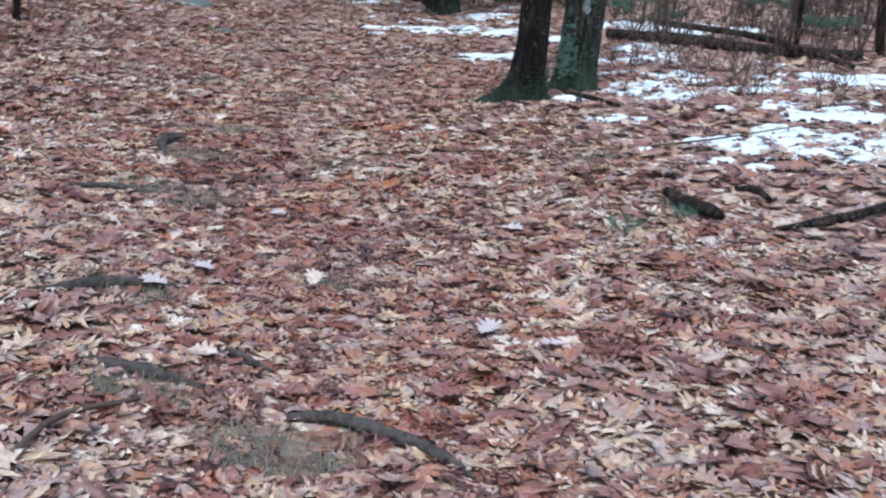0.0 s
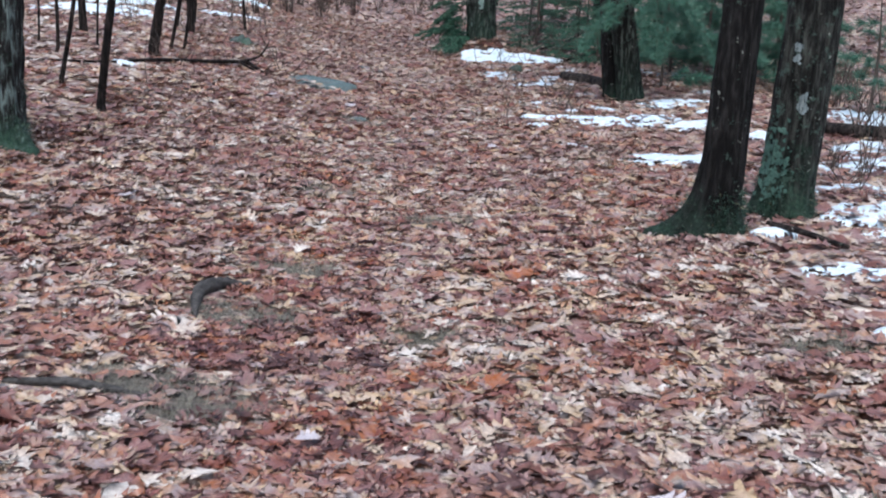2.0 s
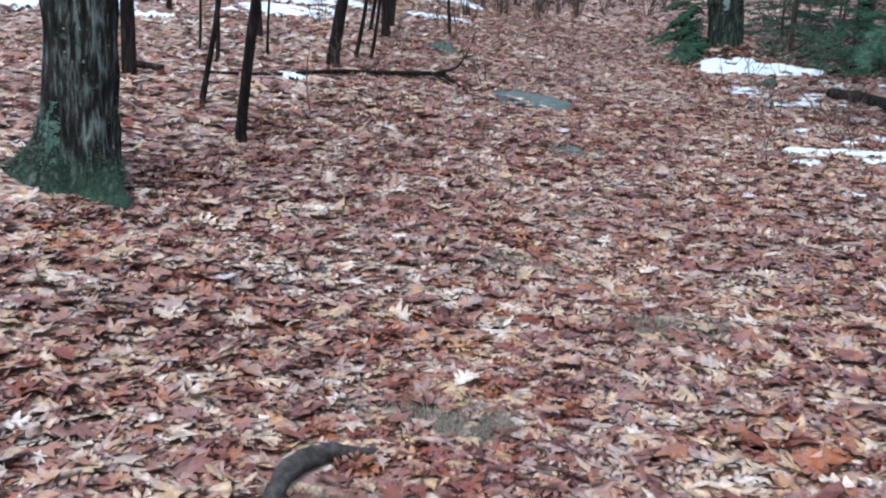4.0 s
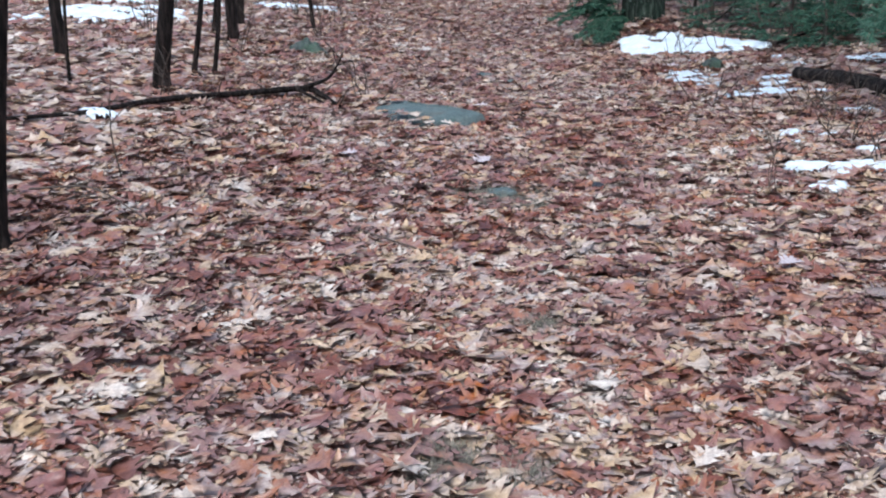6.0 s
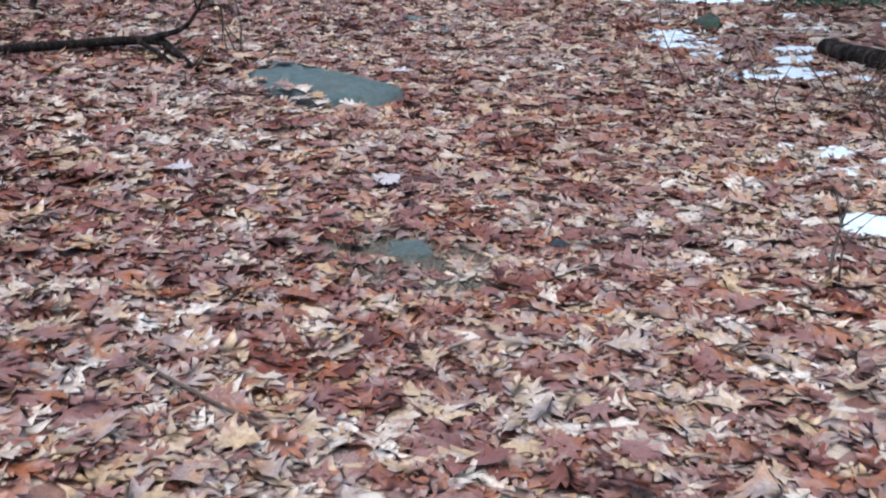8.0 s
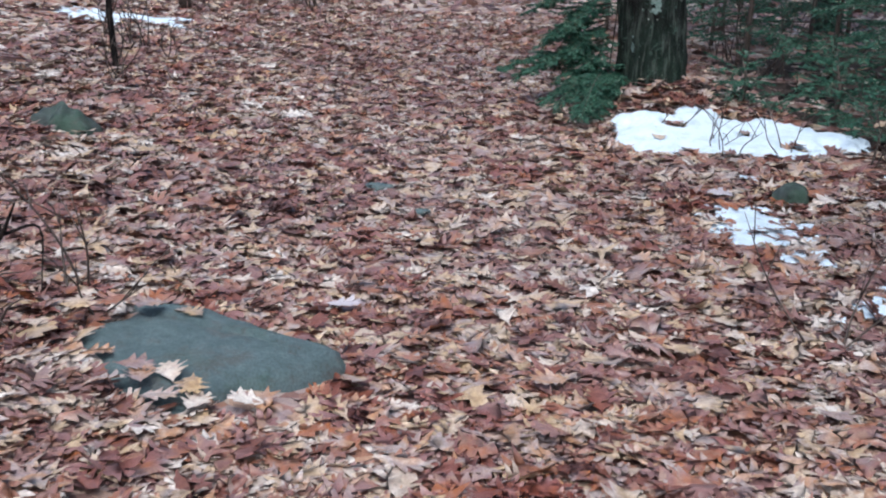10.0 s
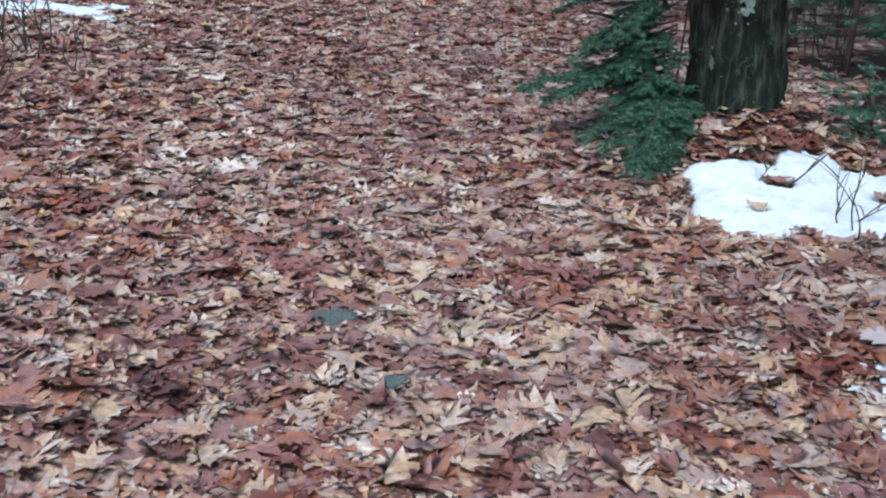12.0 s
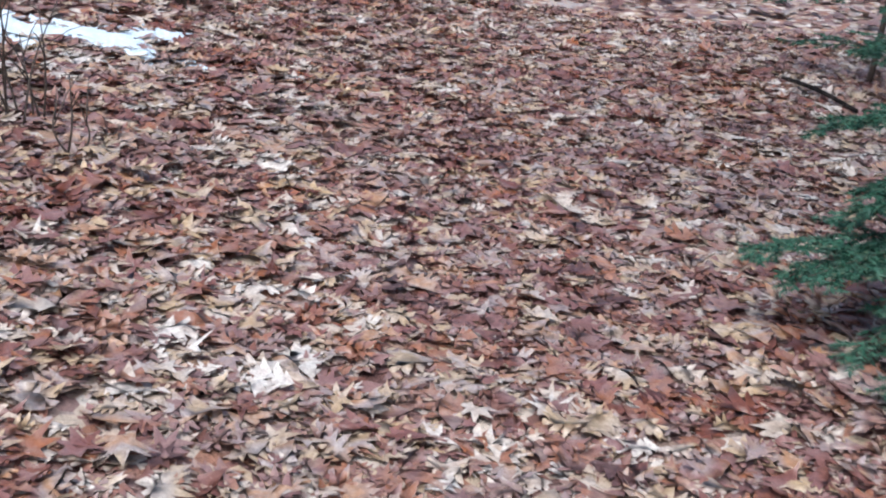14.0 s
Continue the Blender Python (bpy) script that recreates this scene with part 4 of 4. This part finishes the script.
def crown(t, height, lean, low, n, reach, seed, needle):
    """Evergreen boughs round a tall trunk."""
    r = random.Random(seed)
    for i in range(n):
        f = low + (0.97 - low) * i / n
        a = i * 2.4 + r.uniform(-0.4, 0.4)
        l = reach * (1.15 - 0.85 * f) * r.uniform(0.75, 1.15)
        p = Vector((lean * f * height, 0, f * height))
        bough(t, p, p + Vector((math.cos(a) * l, math.sin(a) * l, -0.12 * l)), 0.12, 0.75, r, needle, 80, 0.09, 0.012, False, 0.20)


# crowns above the view, added to shade the ground below them
crown(big_pine, 9.0, -0.06, 0.46, 24, 2.2, 31, FIR_NEEDLE)
# three extra pines, added only so that their crowns darken the understorey
for x, y, seed in ((0.2, 22.6, 34), (-0.9, 25.0, 35), (2.0, 21.0, 36)):
    shade_pine = tree("pine_tree", x, y, 0.13, 8.0, (0.01, 0.0), PINE_BARK, "tall dark pine added for shade behind hemlock saplings", 0.2, 4, seed)
    crown(shade_pine, 8.0, 0.01, 0.30, 20, 2.4, seed, FIR_NEEDLE)
crown(dark_pine, 7.0, -0.10, 0.48, 12, 1.8, 32, PINE_NEEDLE)
crown(grey_pine, 7.0, -0.16, 0.46, 12, 1.9, 33, PINE_NEEDLE)
# low boughs of the grey pine that hang across its foot
for start, end in (((0.1, 0.0, 1.25), (-0.55, -0.45, 0.62)), ((0.2, -0.1, 1.2), (0.25, -0.5, 0.52)), ((0.1, 0, 1.5), (0.75, -0.3, 0.80)), ((0.1, 0, 1.4), (0.95, 0.1, 0.35)), ((0, 0, 1.6), (0.4, -0.4, 1.1))):
    bough(grey_pine, start, end, 0.10, 0.26, rng, PINE_NEEDLE, 700, 0.095, 0.0022, True, 0.06)


def seedling(x, y, seed, size=0.16):
    r = random.Random(seed)
    t = thing("pine_seedling", x, y, "tiny green pine seedling in the leaves", "seedling")
    part("stem", tube([(0, 0, -0.02), (0.01, 0, size * 0.6), (0, 0, size)], [0.004, 0.003, 0.001], 5, 3, material=TWIG, name="stem"), t)
    tw = [(Vector((0, 0, size * 0.3)), Vector((math.cos(a) * size * 0.5, math.sin(a) * size * 0.5, size * 0.7))) for a in (0, 1.3, 2.5, 3.8, 5.0)]
    vs, ts = needle_spray(tw, 500, 0.07, 0.0012, 0.7, r, True)
    part("needles", big_mesh("needles", vs, ts, PINE_NEEDLE), t)


seedling(0.88, 5.75, 1)
seedling(1.22, 6.05, 2, 0.12)

# ---- shrubs and brush ----
SHRUBS = [(-1.59, 16.59, 3, 0.45), (-1.25, 16.2, 2, 0.4), (-6.05, 20.75, 9, 0.55), (-6.35, 20.9, 7, 0.5), (-5.75, 20.6, 3, 0.3), (-4.17, 12.79, 1, 0.7), (-5.05, 14.9, 3, 0.35),
          (1.9, 9.2, 5, 0.4), (2.3, 9.6, 6, 0.4), (2.7, 8.9, 5, 0.4), (-1.6, 19.45, 3, 0.35), (-1.1, 19.3, 4, 0.45), (-0.9, 16.4, 3, 0.4), (-4.05, 16.1, 3, 0.4), (-3.95, 15.95, 2, 0.3),
          (-0.6, 14.6, 4, 0.3), (-5.55, 17.4, 4, 0.5), (-5.6, 19.5, 5, 0.4), (-1.15, 13.9, 3, 0.35), (-0.75, 15.1, 5, 0.35), (3.2, 10.6, 6, 0.5), (-7.2, 19.6, 7, 0.6), (-6.6, 17.8, 6, 0.6), (-2.0, 19.5, 3, 0.25)]
more = random.Random(77)
SHRUBS += [(more.uniform(1.8, 5.2), more.uniform(11.6, 16.5), 6, more.uniform(0.4, 0.9)) for _ in range(48)]
SHRUBS += [(more.uniform(-13, -6.4), more.uniform(20, 31), 6, more.uniform(0.7, 1.6)) for _ in range(44)]
SHRUBS += [(more.uniform(1.5, 3.4), more.uniform(8.6, 12.6), 5, more.uniform(0.2, 0.4)) for _ in range(16)]
SHRUBS += [(more.uniform(-0.9, 0.8), more.uniform(15.2, 18.6), 3, more.uniform(0.2, 0.35)) for _ in range(6)]
SHRUBS += [(-2.28, 19.78, 2, 0.20), (-1.88, 19.43, 3, 0.32), (-1.78, 22.4, 9, 0.9), (-1.5, 22.1, 8, 0.8), (-1.9, 22.9, 8, 0.9)]
SHRUBS += [(more.uniform(-12, -6.6), more.uniform(21, 30), 7, more.uniform(0.6, 1.3)) for _ in range(26)]
THICKET = [(more.uniform(2.0, 5.4), more.uniform(12.8, 17.5), 6, more.uniform(0.4, 0.9)) for _ in range(34)]
THICKET += [(more.uniform(-7.4, -5.9), more.uniform(24.5, 31), 6, more.uniform(0.25, 0.55)) for _ in range(22)]
THICKET += [(more.uniform(-9.0, -4.6), more.uniform(27.5, 34), 7, more.uniform(0.35, 0.8)) for _ in range(26)]
for i, (x, y, n, hh) in enumerate(THICKET):
    shrub(x, y, n, hh, "dense dark leafless brush of wiry stems", 400 + i, 0.30, 0.010)
for i, (x, y, n, hh) in enumerate(SHRUBS):
    shrub(x, y, n, hh, "leafless brown shrub of thin wiry stems", 40 + i, 0.28, 0.011 if y > 20.5 and x < -6.2 and i > 30 else 0.005)


# ---- grass and moss mounds ----
def grass(x, y, radius, count, seed):
    r = random.Random(seed)
    vs, ts = [], []
    for _ in range(count):
        a, d = r.uniform(0, 6.28), radius * math.sqrt(r.random())
        px, py = x + math.cos(a) * d, y + math.sin(a) * d * 0.7
        p = at(px, py, 0.005)
        way = Vector((r.gauss(0, 1), r.gauss(0, 1), 0.35)).normalized() * r.uniform(0.04, 0.11)
        w = way.cross(Vector((0, 0, 1))).normalized() * 0.0015
        i = len(vs)
        vs += [p - w, p + w, p + way]
        ts.append((i, i + 1, i + 2))
    tagged(new("dry_grass", big_mesh("dry_grass", vs, ts, GRASS)), "flattened dry grey-green grass on bare soil", "grass", kind="stuff")


MOUNDS = [(1.0, 7.45, 0.22), (-0.75, 7.6, 0.22), (-1.1, 9.9, 0.3), (-0.5, 5.1, 0.15), (-2.0, 10.6, 0.25), (-0.45, 3.28, 0.29), (-1.50, 6.62, 0.40), (-1.62, 7.75, 0.30), (-2.55, 13.75, 0.36), (-0.95, 3.55, 0.20), (-1.25, 4.55, 0.22), (-1.62, 8.6, 0.25), (-2.0, 11.81, 0.15)]
# dark sheets that paint the shade under the evergreens: x, y, radius
SHADE_SPOTS = [(-2.80, 20.42, 0.34), (-1.95, 20.50, 0.26), (-1.85, 20.95, 0.45), (-1.35, 20.6, 0.45), (-0.9, 20.0, 0.6), (-1.2, 21.6, 0.8), (-0.9, 22.8, 1.3), (0.3, 20.9, 1.1), (0.8, 19.2, 0.8)]


def soil_shade_patch(x, y, radius, seed, material=SOIL, label="patch of bare grey-brown trodden soil"):
    """Bare trodden soil or painted shade: a thin uneven skin with a ragged edge."""
    vs, fs = [(0, 0, 0.003)], []
    n = 40
    for ring in (0.35, 0.7, 1.0):
        for k in range(n):
            a = 2 * math.pi * k / n
            e = 1 + 0.35 * noise.noise(Vector((math.cos(a) * 1.5 + seed, math.sin(a) * 1.5, seed))) + 0.12 * noise.noise(Vector((math.cos(a) * 6, math.sin(a) * 6 + seed, 1)))
            px, py = math.cos(a) * radius * ring * e, math.sin(a) * radius * ring * e * 0.7
            up = 0.003 + 0.006 * noise.noise(Vector((px * 9, py * 9, seed))) if ring < 1 else -0.012
            vs.append((px, py, float(land(x + px, y + py)) - float(land(x, y)) + up))
    for k in range(n):
        fs.append((0, 1 + k, 1 + (k + 1) % n))
        for j in (0, 1):
            a, b = 1 + j * n + k, 1 + j * n + (k + 1) % n
            fs.append((a, a + n, b + n, b))
    ob = new("bare_soil", mesh_of("bare_soil", vs, fs, material))
    ob.location = (x, y, float(land(x, y)))
    tagged(ob, label, "soil")


for i, (x, y, r) in enumerate(MOUNDS):
    soil_shade_patch(x, y, 1.05 * r, 3.1 * i)
    grass(x, y, r, int(4200 * r), 60 + i)
for i, (x, y, r) in enumerate(SHADE_SPOTS):
    soil_shade_patch(x, y, 1.05 * r, 50 + 2.3 * i, SHADE_BROWN, "dark sheet painting the shade under low evergreen boughs")


# ---- fallen leaves ----
def oak_leaf(detail, deep=0.5):
    """Outline of a lobed leaf, unit long: vertices (x, y) and triangles."""
    if detail == 0:
        v = [(0, -0.5), (0.06, -0.1), (0.24, 0.02), (0.1, 0.18), (0.16, 0.36), (0, 0.5), (-0.16, 0.36), (-0.1, 0.18), (-0.24, 0.02), (-0.06, -0.1)]
        return v, [(0, 1, 9), (1, 2, 3), (9, 7, 8), (1, 3, 9), (3, 7, 9), (3, 4, 5), (7, 5, 6), (3, 5, 7)]
    if detail == 1:
        v = [(0, -0.5), (0.07, -0.16), (0.09, 0.10), (0.07, 0.32), (0, 0.5), (-0.07, 0.32), (-0.09, 0.10), (-0.07, -0.16),
             (0.18, -0.22), (0.33, 0.06), (0.27, 0.32), (0.10, 0.45), (-0.18, -0.22), (-0.33, 0.06), (-0.27, 0.32), (-0.10, 0.45)]
        t = [(0, 1, 7), (1, 2, 6), (1, 6, 7), (2, 3, 5), (2, 5, 6), (3, 4, 5), (0, 8, 1), (1, 9, 2), (2, 10, 3), (3, 11, 4), (0, 7, 12), (7, 6, 13), (6, 5, 14), (5, 4, 15)]
        return v, t
    sinus = [(0.03, -0.40), (0.16 - 0.11 * deep, -0.20), (0.19 - 0.13 * deep, 0.02), (0.17 - 0.11 * deep, 0.23), (0.09 - 0.05 * deep, 0.38)]
    tips = [(0.20, -0.22), (0.36, -0.01), (0.38, 0.25), (0.22, 0.42)]
    v, t = [(0, -0.56), (0, 0.52)], []
    side = {}
    for s in (1, -1):
        ring = []
        for k, (x, y) in enumerate(sinus):
            ring.append(len(v))
            v.append((s * x, y))
            if k < 4:
                tx, ty = tips[k]
                v.append((s * tx, ty + 0.02))
                v.append((s * tx * 0.62, ty + 0.055))
        side[s] = ring
        for k in range(4):
            a = ring[k]
            t += [(a, a + 1, a + 2), (a, a + 2, ring[k + 1])]
    r, l = side[1], side[-1]
    t += [(0, r[0], l[0]), (r[4], 1, l[4])]
    for k in range(4):
        t += [(r[k], r[k + 1], l[k]), (l[k], r[k + 1], l[k + 1])]
    return v, t


def maple_leaf():
    v = [(0, 0)]
    for k in range(7):
        a = radians(-90 + 26 + k * 51.4 - 0)
        v.append((0.40 * math.cos(a) * (1.15 if k in (1, 5) else 1), 0.46 * math.sin(a) + 0.02))
        b = a + radians(25.7)
        v.append((0.20 * math.cos(b), 0.20 * math.sin(b)))
    return v, [(0, i, i % 14 + 1) for i in range(1, 15)]


def scatter(n, x0, x1, y0, y1, accept, seed):
    g = np.random.default_rng(seed)
    x, y = g.uniform(x0, x1, n), g.uniform(y0, y1, n)
    k = accept(x, y)
    return x[k], y[k], g


def bare(x, y, g):
    """True where a leaf may lie: off stones, off most snow, thin on trodden soil."""
    ok = np.ones(len(x), bool)
    for s in SNOWS:
        near = (np.abs(x - s[0]) < 2.2 * max(s[2], s[3])) & (np.abs(y - s[1]) < 2.2 * max(s[2], s[3]))
        f = np.where(near, snow_field(x, y, s), -1)
        ok &= ~((f > 0.04) & (g.random(len(x)) < (0.975 if s[2] > 0.7 else 0.55)))
    for share, spots in ((0.76, MOUNDS), (0.88, SHADE_SPOTS)):
        for cx, cy, r in spots:
            d = np.hypot(x - cx, (y - cy) / 0.7) / r
            ok &= ~((d < 1) & (g.random(len(x)) < share * (1 - 0.55 * d ** 2)))
    for pts, radii in ROOTS:
        for (ax, ay, _), (bx, by, _) in zip(pts, pts[1:]):
            n = (bx - ax) ** 2 + (by - ay) ** 2
            k = np.clip(((x - ax) * (bx - ax) + (y - ay) * (by - ay)) / n, 0, 1)
            ok &= ~((np.hypot(x - ax - k * (bx - ax), y - ay - k * (by - ay)) < 0.055) & (g.random(len(x)) < 0.82))
    c, d = math.cos(radians(-18)), math.sin(radians(-18))
    a, b = ((x + 3.52) * c + (y - 15.80) * d) / 0.43, (-(x + 3.52) * d + (y - 15.80) * c) / 0.36
    ok &= ~((a * a + b * b < 0.80) & (g.random(len(x)) < 0.97))
    ok &= np.hypot(x + 5.18, y - 18.15) > 0.2
    for cx, cy, r in ((-2.58, 13.90, 0.12), (-3.62, 18.30, 0.11), (-3.30, 17.90, 0.07)):
        ok &= ~((np.hypot(x - cx, y - cy) < r) & (g.random(len(x)) < 0.55))
    for cx, cy in ((0.6, 9.5), (1.03, 10.08), (-4.15, 9.95), (-2.39, 20.6)):
        ok &= np.hypot(x - cx, y - cy) > 0.17
    return ok


def litter(name, n, box, accept, size, detail, seed, tilt, lift, label, material=LITTER):
    """Many separate fallen leaves as one sheet of stuff."""
    x, y, g = scatter(n, *box, accept, seed)
    k = bare(x, y, g)
    x, y = x[k], y[k]
    lot = g.random(len(x))
    if detail == 2:
        kinds = ((oak_leaf(2, 0.75), lot < 0.30), (oak_leaf(2, 0.30), (lot >= 0.30) & (lot < 0.80)), (maple_leaf(), lot >= 0.80))
    else:
        kinds = ((oak_leaf(detail), lot < 2),)
    all_v, all_t, base = [], [], 0
    for shape, sel in kinds:
        tv, tt = np.array(shape[0]), np.array(shape[1])
        px, py = x[sel], y[sel]
        m = len(px)
        if not m:
            continue
        s = size * np.exp(np.clip(g.normal(0, 0.25, m), -0.5, 0.38))
        wide = g.uniform(0.85, 1.25, m)
        lx, ly = tv[None, :, 0] * (s * wide)[:, None], tv[None, :, 1] * s[:, None]
        cu, cv, tw = g.normal(0.16, 0.45, m) / s, g.normal(0.05, 0.28, m) / s, g.normal(0, 0.32, m) / s
        lz = cu[:, None] * lx ** 2 + cv[:, None] * ly ** 2 + tw[:, None] * lx * ly + g.normal(0, 0.0032, lx.shape) * (s / size)[:, None]
        a = g.uniform(0, 2 * np.pi, m)
        gx, gy = lx * np.cos(a)[:, None] - ly * np.sin(a)[:, None], lx * np.sin(a)[:, None] + ly * np.cos(a)[:, None]
        sx, sy = g.normal(0, tilt, m), g.normal(0, tilt, m)
        gz = lz + sx[:, None] * gx + sy[:, None] * gy
        low = gz.min(axis=1)
        layer = g.uniform(0, 1, m) ** 1.5 * lift
        P = np.stack([px[:, None] + gx, py[:, None] + gy, land(px, py)[:, None] + gz - 0.6 * low[:, None] + layer[:, None] + 0.002], -1)
        all_v.append(P.reshape(-1, 3))
        all_t.append((tt[None] + (np.arange(m) * len(tv))[:, None, None] + base).reshape(-1, 3))
        base += m * len(tv)
    ob = new(name, big_mesh(name, np.concatenate(all_v), np.concatenate(all_t), material))
    return tagged(ob, label, "leaves", kind="stuff")


def beside(x, y):
    return np.abs(x - centre_of_path(y))


def worn(x, y):
    return beside(x, y) + 0.3 * lattice(1.7 * x, 1.2 * y, 3.0) < 0.55


litter("leaf_litter", 46000, (-8.5, 3.4, 2.3, 9.5), worn, 0.100, 2, 100, 0.055, 0.012, "flattened dark wet leaves along the middle of the path", TRODDEN)
litter("leaf_litter", 88000, (-8.5, 3.4, 9.5, 26.0), worn, 0.120, 2, 105, 0.060, 0.014, "flattened wet brown leaves along the middle of the path", TRODDEN_PALE)
litter("leaf_litter", 130000, (-8.5, 3.4, 2.3, 26.0), lambda x, y: (beside(x, y) < 2.4) & ~worn(x, y), 0.121, 2, 101, 0.085, 0.015, "wet red-brown and tan oak leaves covering the trodden path")
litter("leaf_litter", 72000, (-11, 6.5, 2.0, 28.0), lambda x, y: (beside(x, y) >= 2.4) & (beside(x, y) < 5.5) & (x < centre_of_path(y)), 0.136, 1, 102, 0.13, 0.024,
       "loose pale brown oak leaves heaped on a low bank, brightened in colour", BRIGHTENED_BANK)
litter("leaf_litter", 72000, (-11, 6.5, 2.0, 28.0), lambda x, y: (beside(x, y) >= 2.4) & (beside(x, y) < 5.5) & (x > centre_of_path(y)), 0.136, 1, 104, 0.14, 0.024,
       "brown oak leaves lying among snow patches, darkened in colour", DARKENED_BANK)
litter("leaf_litter", 42000, (-15, 9, 5.0, 44.0), lambda x, y: (beside(x, y) >= 5.5) | (y > 26), 0.215, 0, 103, 0.20, 0.04, "brown fallen leaves spread under the far trees", FAR_LEAF)

# single leaves on top, near the walk
g = np.random.default_rng(9)
tv, tt = oak_leaf(2, 0.45)
shapes = []
for k in range(6):
    wide, cu, cv = g.uniform(0.9, 1.3), g.uniform(0.1, 0.9), g.uniform(-0.4, 0.5)
    vs = [(x * wide, y, cu * x * x * wide * wide + cv * y * y * 0.5 + g.normal(0, 0.02)) for x, y in tv]
    shapes.append(mesh_of("leaf", vs, tt, TOP_LEAF, smooth=False))
for k in range(290):
    y = g.uniform(3.0, 23.0)
    x = float(centre_of_path(y)) + g.uniform(-1.9, 1.9)
    if not bare(np.array([x]), np.array([y]), g)[0]:
        continue
    ob = new("leaf", shapes[k % 6])
    s = g.uniform(0.10, 0.145)
    ob.parent = GROUND
    ob.matrix_world = Matrix.Translation(at(x, y, 0.036)) @ pose(0, 0, 0, g.normal(0, 10), g.normal(0, 10), g.uniform(0, 360)) @ Matrix.Diagonal((s, s, s, 1))
# leaves that lie on the slab and on the broad snow patch
for k, (x, y, up) in enumerate([(-3.50, 15.47, 0.042), (-3.40, 15.49, 0.042), (-3.28, 15.58, 0.042), (-3.66, 15.48, 0.045), (-3.62, 15.58, 0.06), (-3.52, 15.60, 0.06), (-3.44, 15.56, 0.055), (-3.58, 15.52, 0.06), (-3.86, 15.95, 0.085), (-3.76, 16.00, 0.085), (-3.64, 16.04, 0.075), (-3.93, 15.85, 0.09), (-2.20, 19.85, 0.045), (-1.80, 19.80, 0.055), (-2.28, 19.60, 0.045), (-1.52, 19.58, 0.05)]):
    ob = new("leaf", shapes[k % 6])
    ob.parent = GROUND
    ob.matrix_world = Matrix.Translation(at(x, y, up)) @ pose(0, 0, 0, g.normal(0, 6), g.normal(0, 6), g.uniform(0, 360)) @ Matrix.Diagonal((0.12, 0.12, 0.12, 1))

# leaves caught upright at the big pine's foot
for k in range(6):
    x, y = -2.30 + g.uniform(-0.34, 0.45), 20.24 + g.uniform(-0.12, 0.12)
    ob = new("leaf", shapes[k % 6])
    ob.parent = GROUND
    ob.matrix_world = Matrix.Translation(at(x, y, 0.032)) @ pose(0, 0, 0, g.uniform(0, 22), g.normal(0, 20), g.uniform(-60, 60)) @ Matrix.Diagonal((0.13, 0.13, 0.13, 1))

# bleached, lavender-white leaves that stand out on the path
pale = []
for k in range(3):
    me = shapes[k].copy()
    me.materials.clear()
    me.materials.append(PALE_LEAF)
    pale.append(me)
for k, (x, y, size) in enumerate([(-1.15, 4.65, 0.15), (0.19, 4.50, 0.15), (-0.90, 6.35, 0.10), (-2.85, 9.24, 0.13), (-2.82, 14.54, 0.14), (0.34, 5.95, 0.13), (-1.03, 5.06, 0.13), (0.43, 4.27, 0.11)] + [(-3.49, 14.06, 0.13), (-1.94, 18.38, 0.15), (-3.28, 16.53, 0.14), (-1.11, 12.60, 0.13)]):
    ob = new("leaf", pale[k % 3])
    ob.parent = GROUND
    ob.matrix_world = Matrix.Translation(at(x, y, 0.045)) @ pose(0, 0, 0, g.normal(0, 5), g.normal(0, 5), g.uniform(0, 360)) @ Matrix.Diagonal((size, size, size, 1))
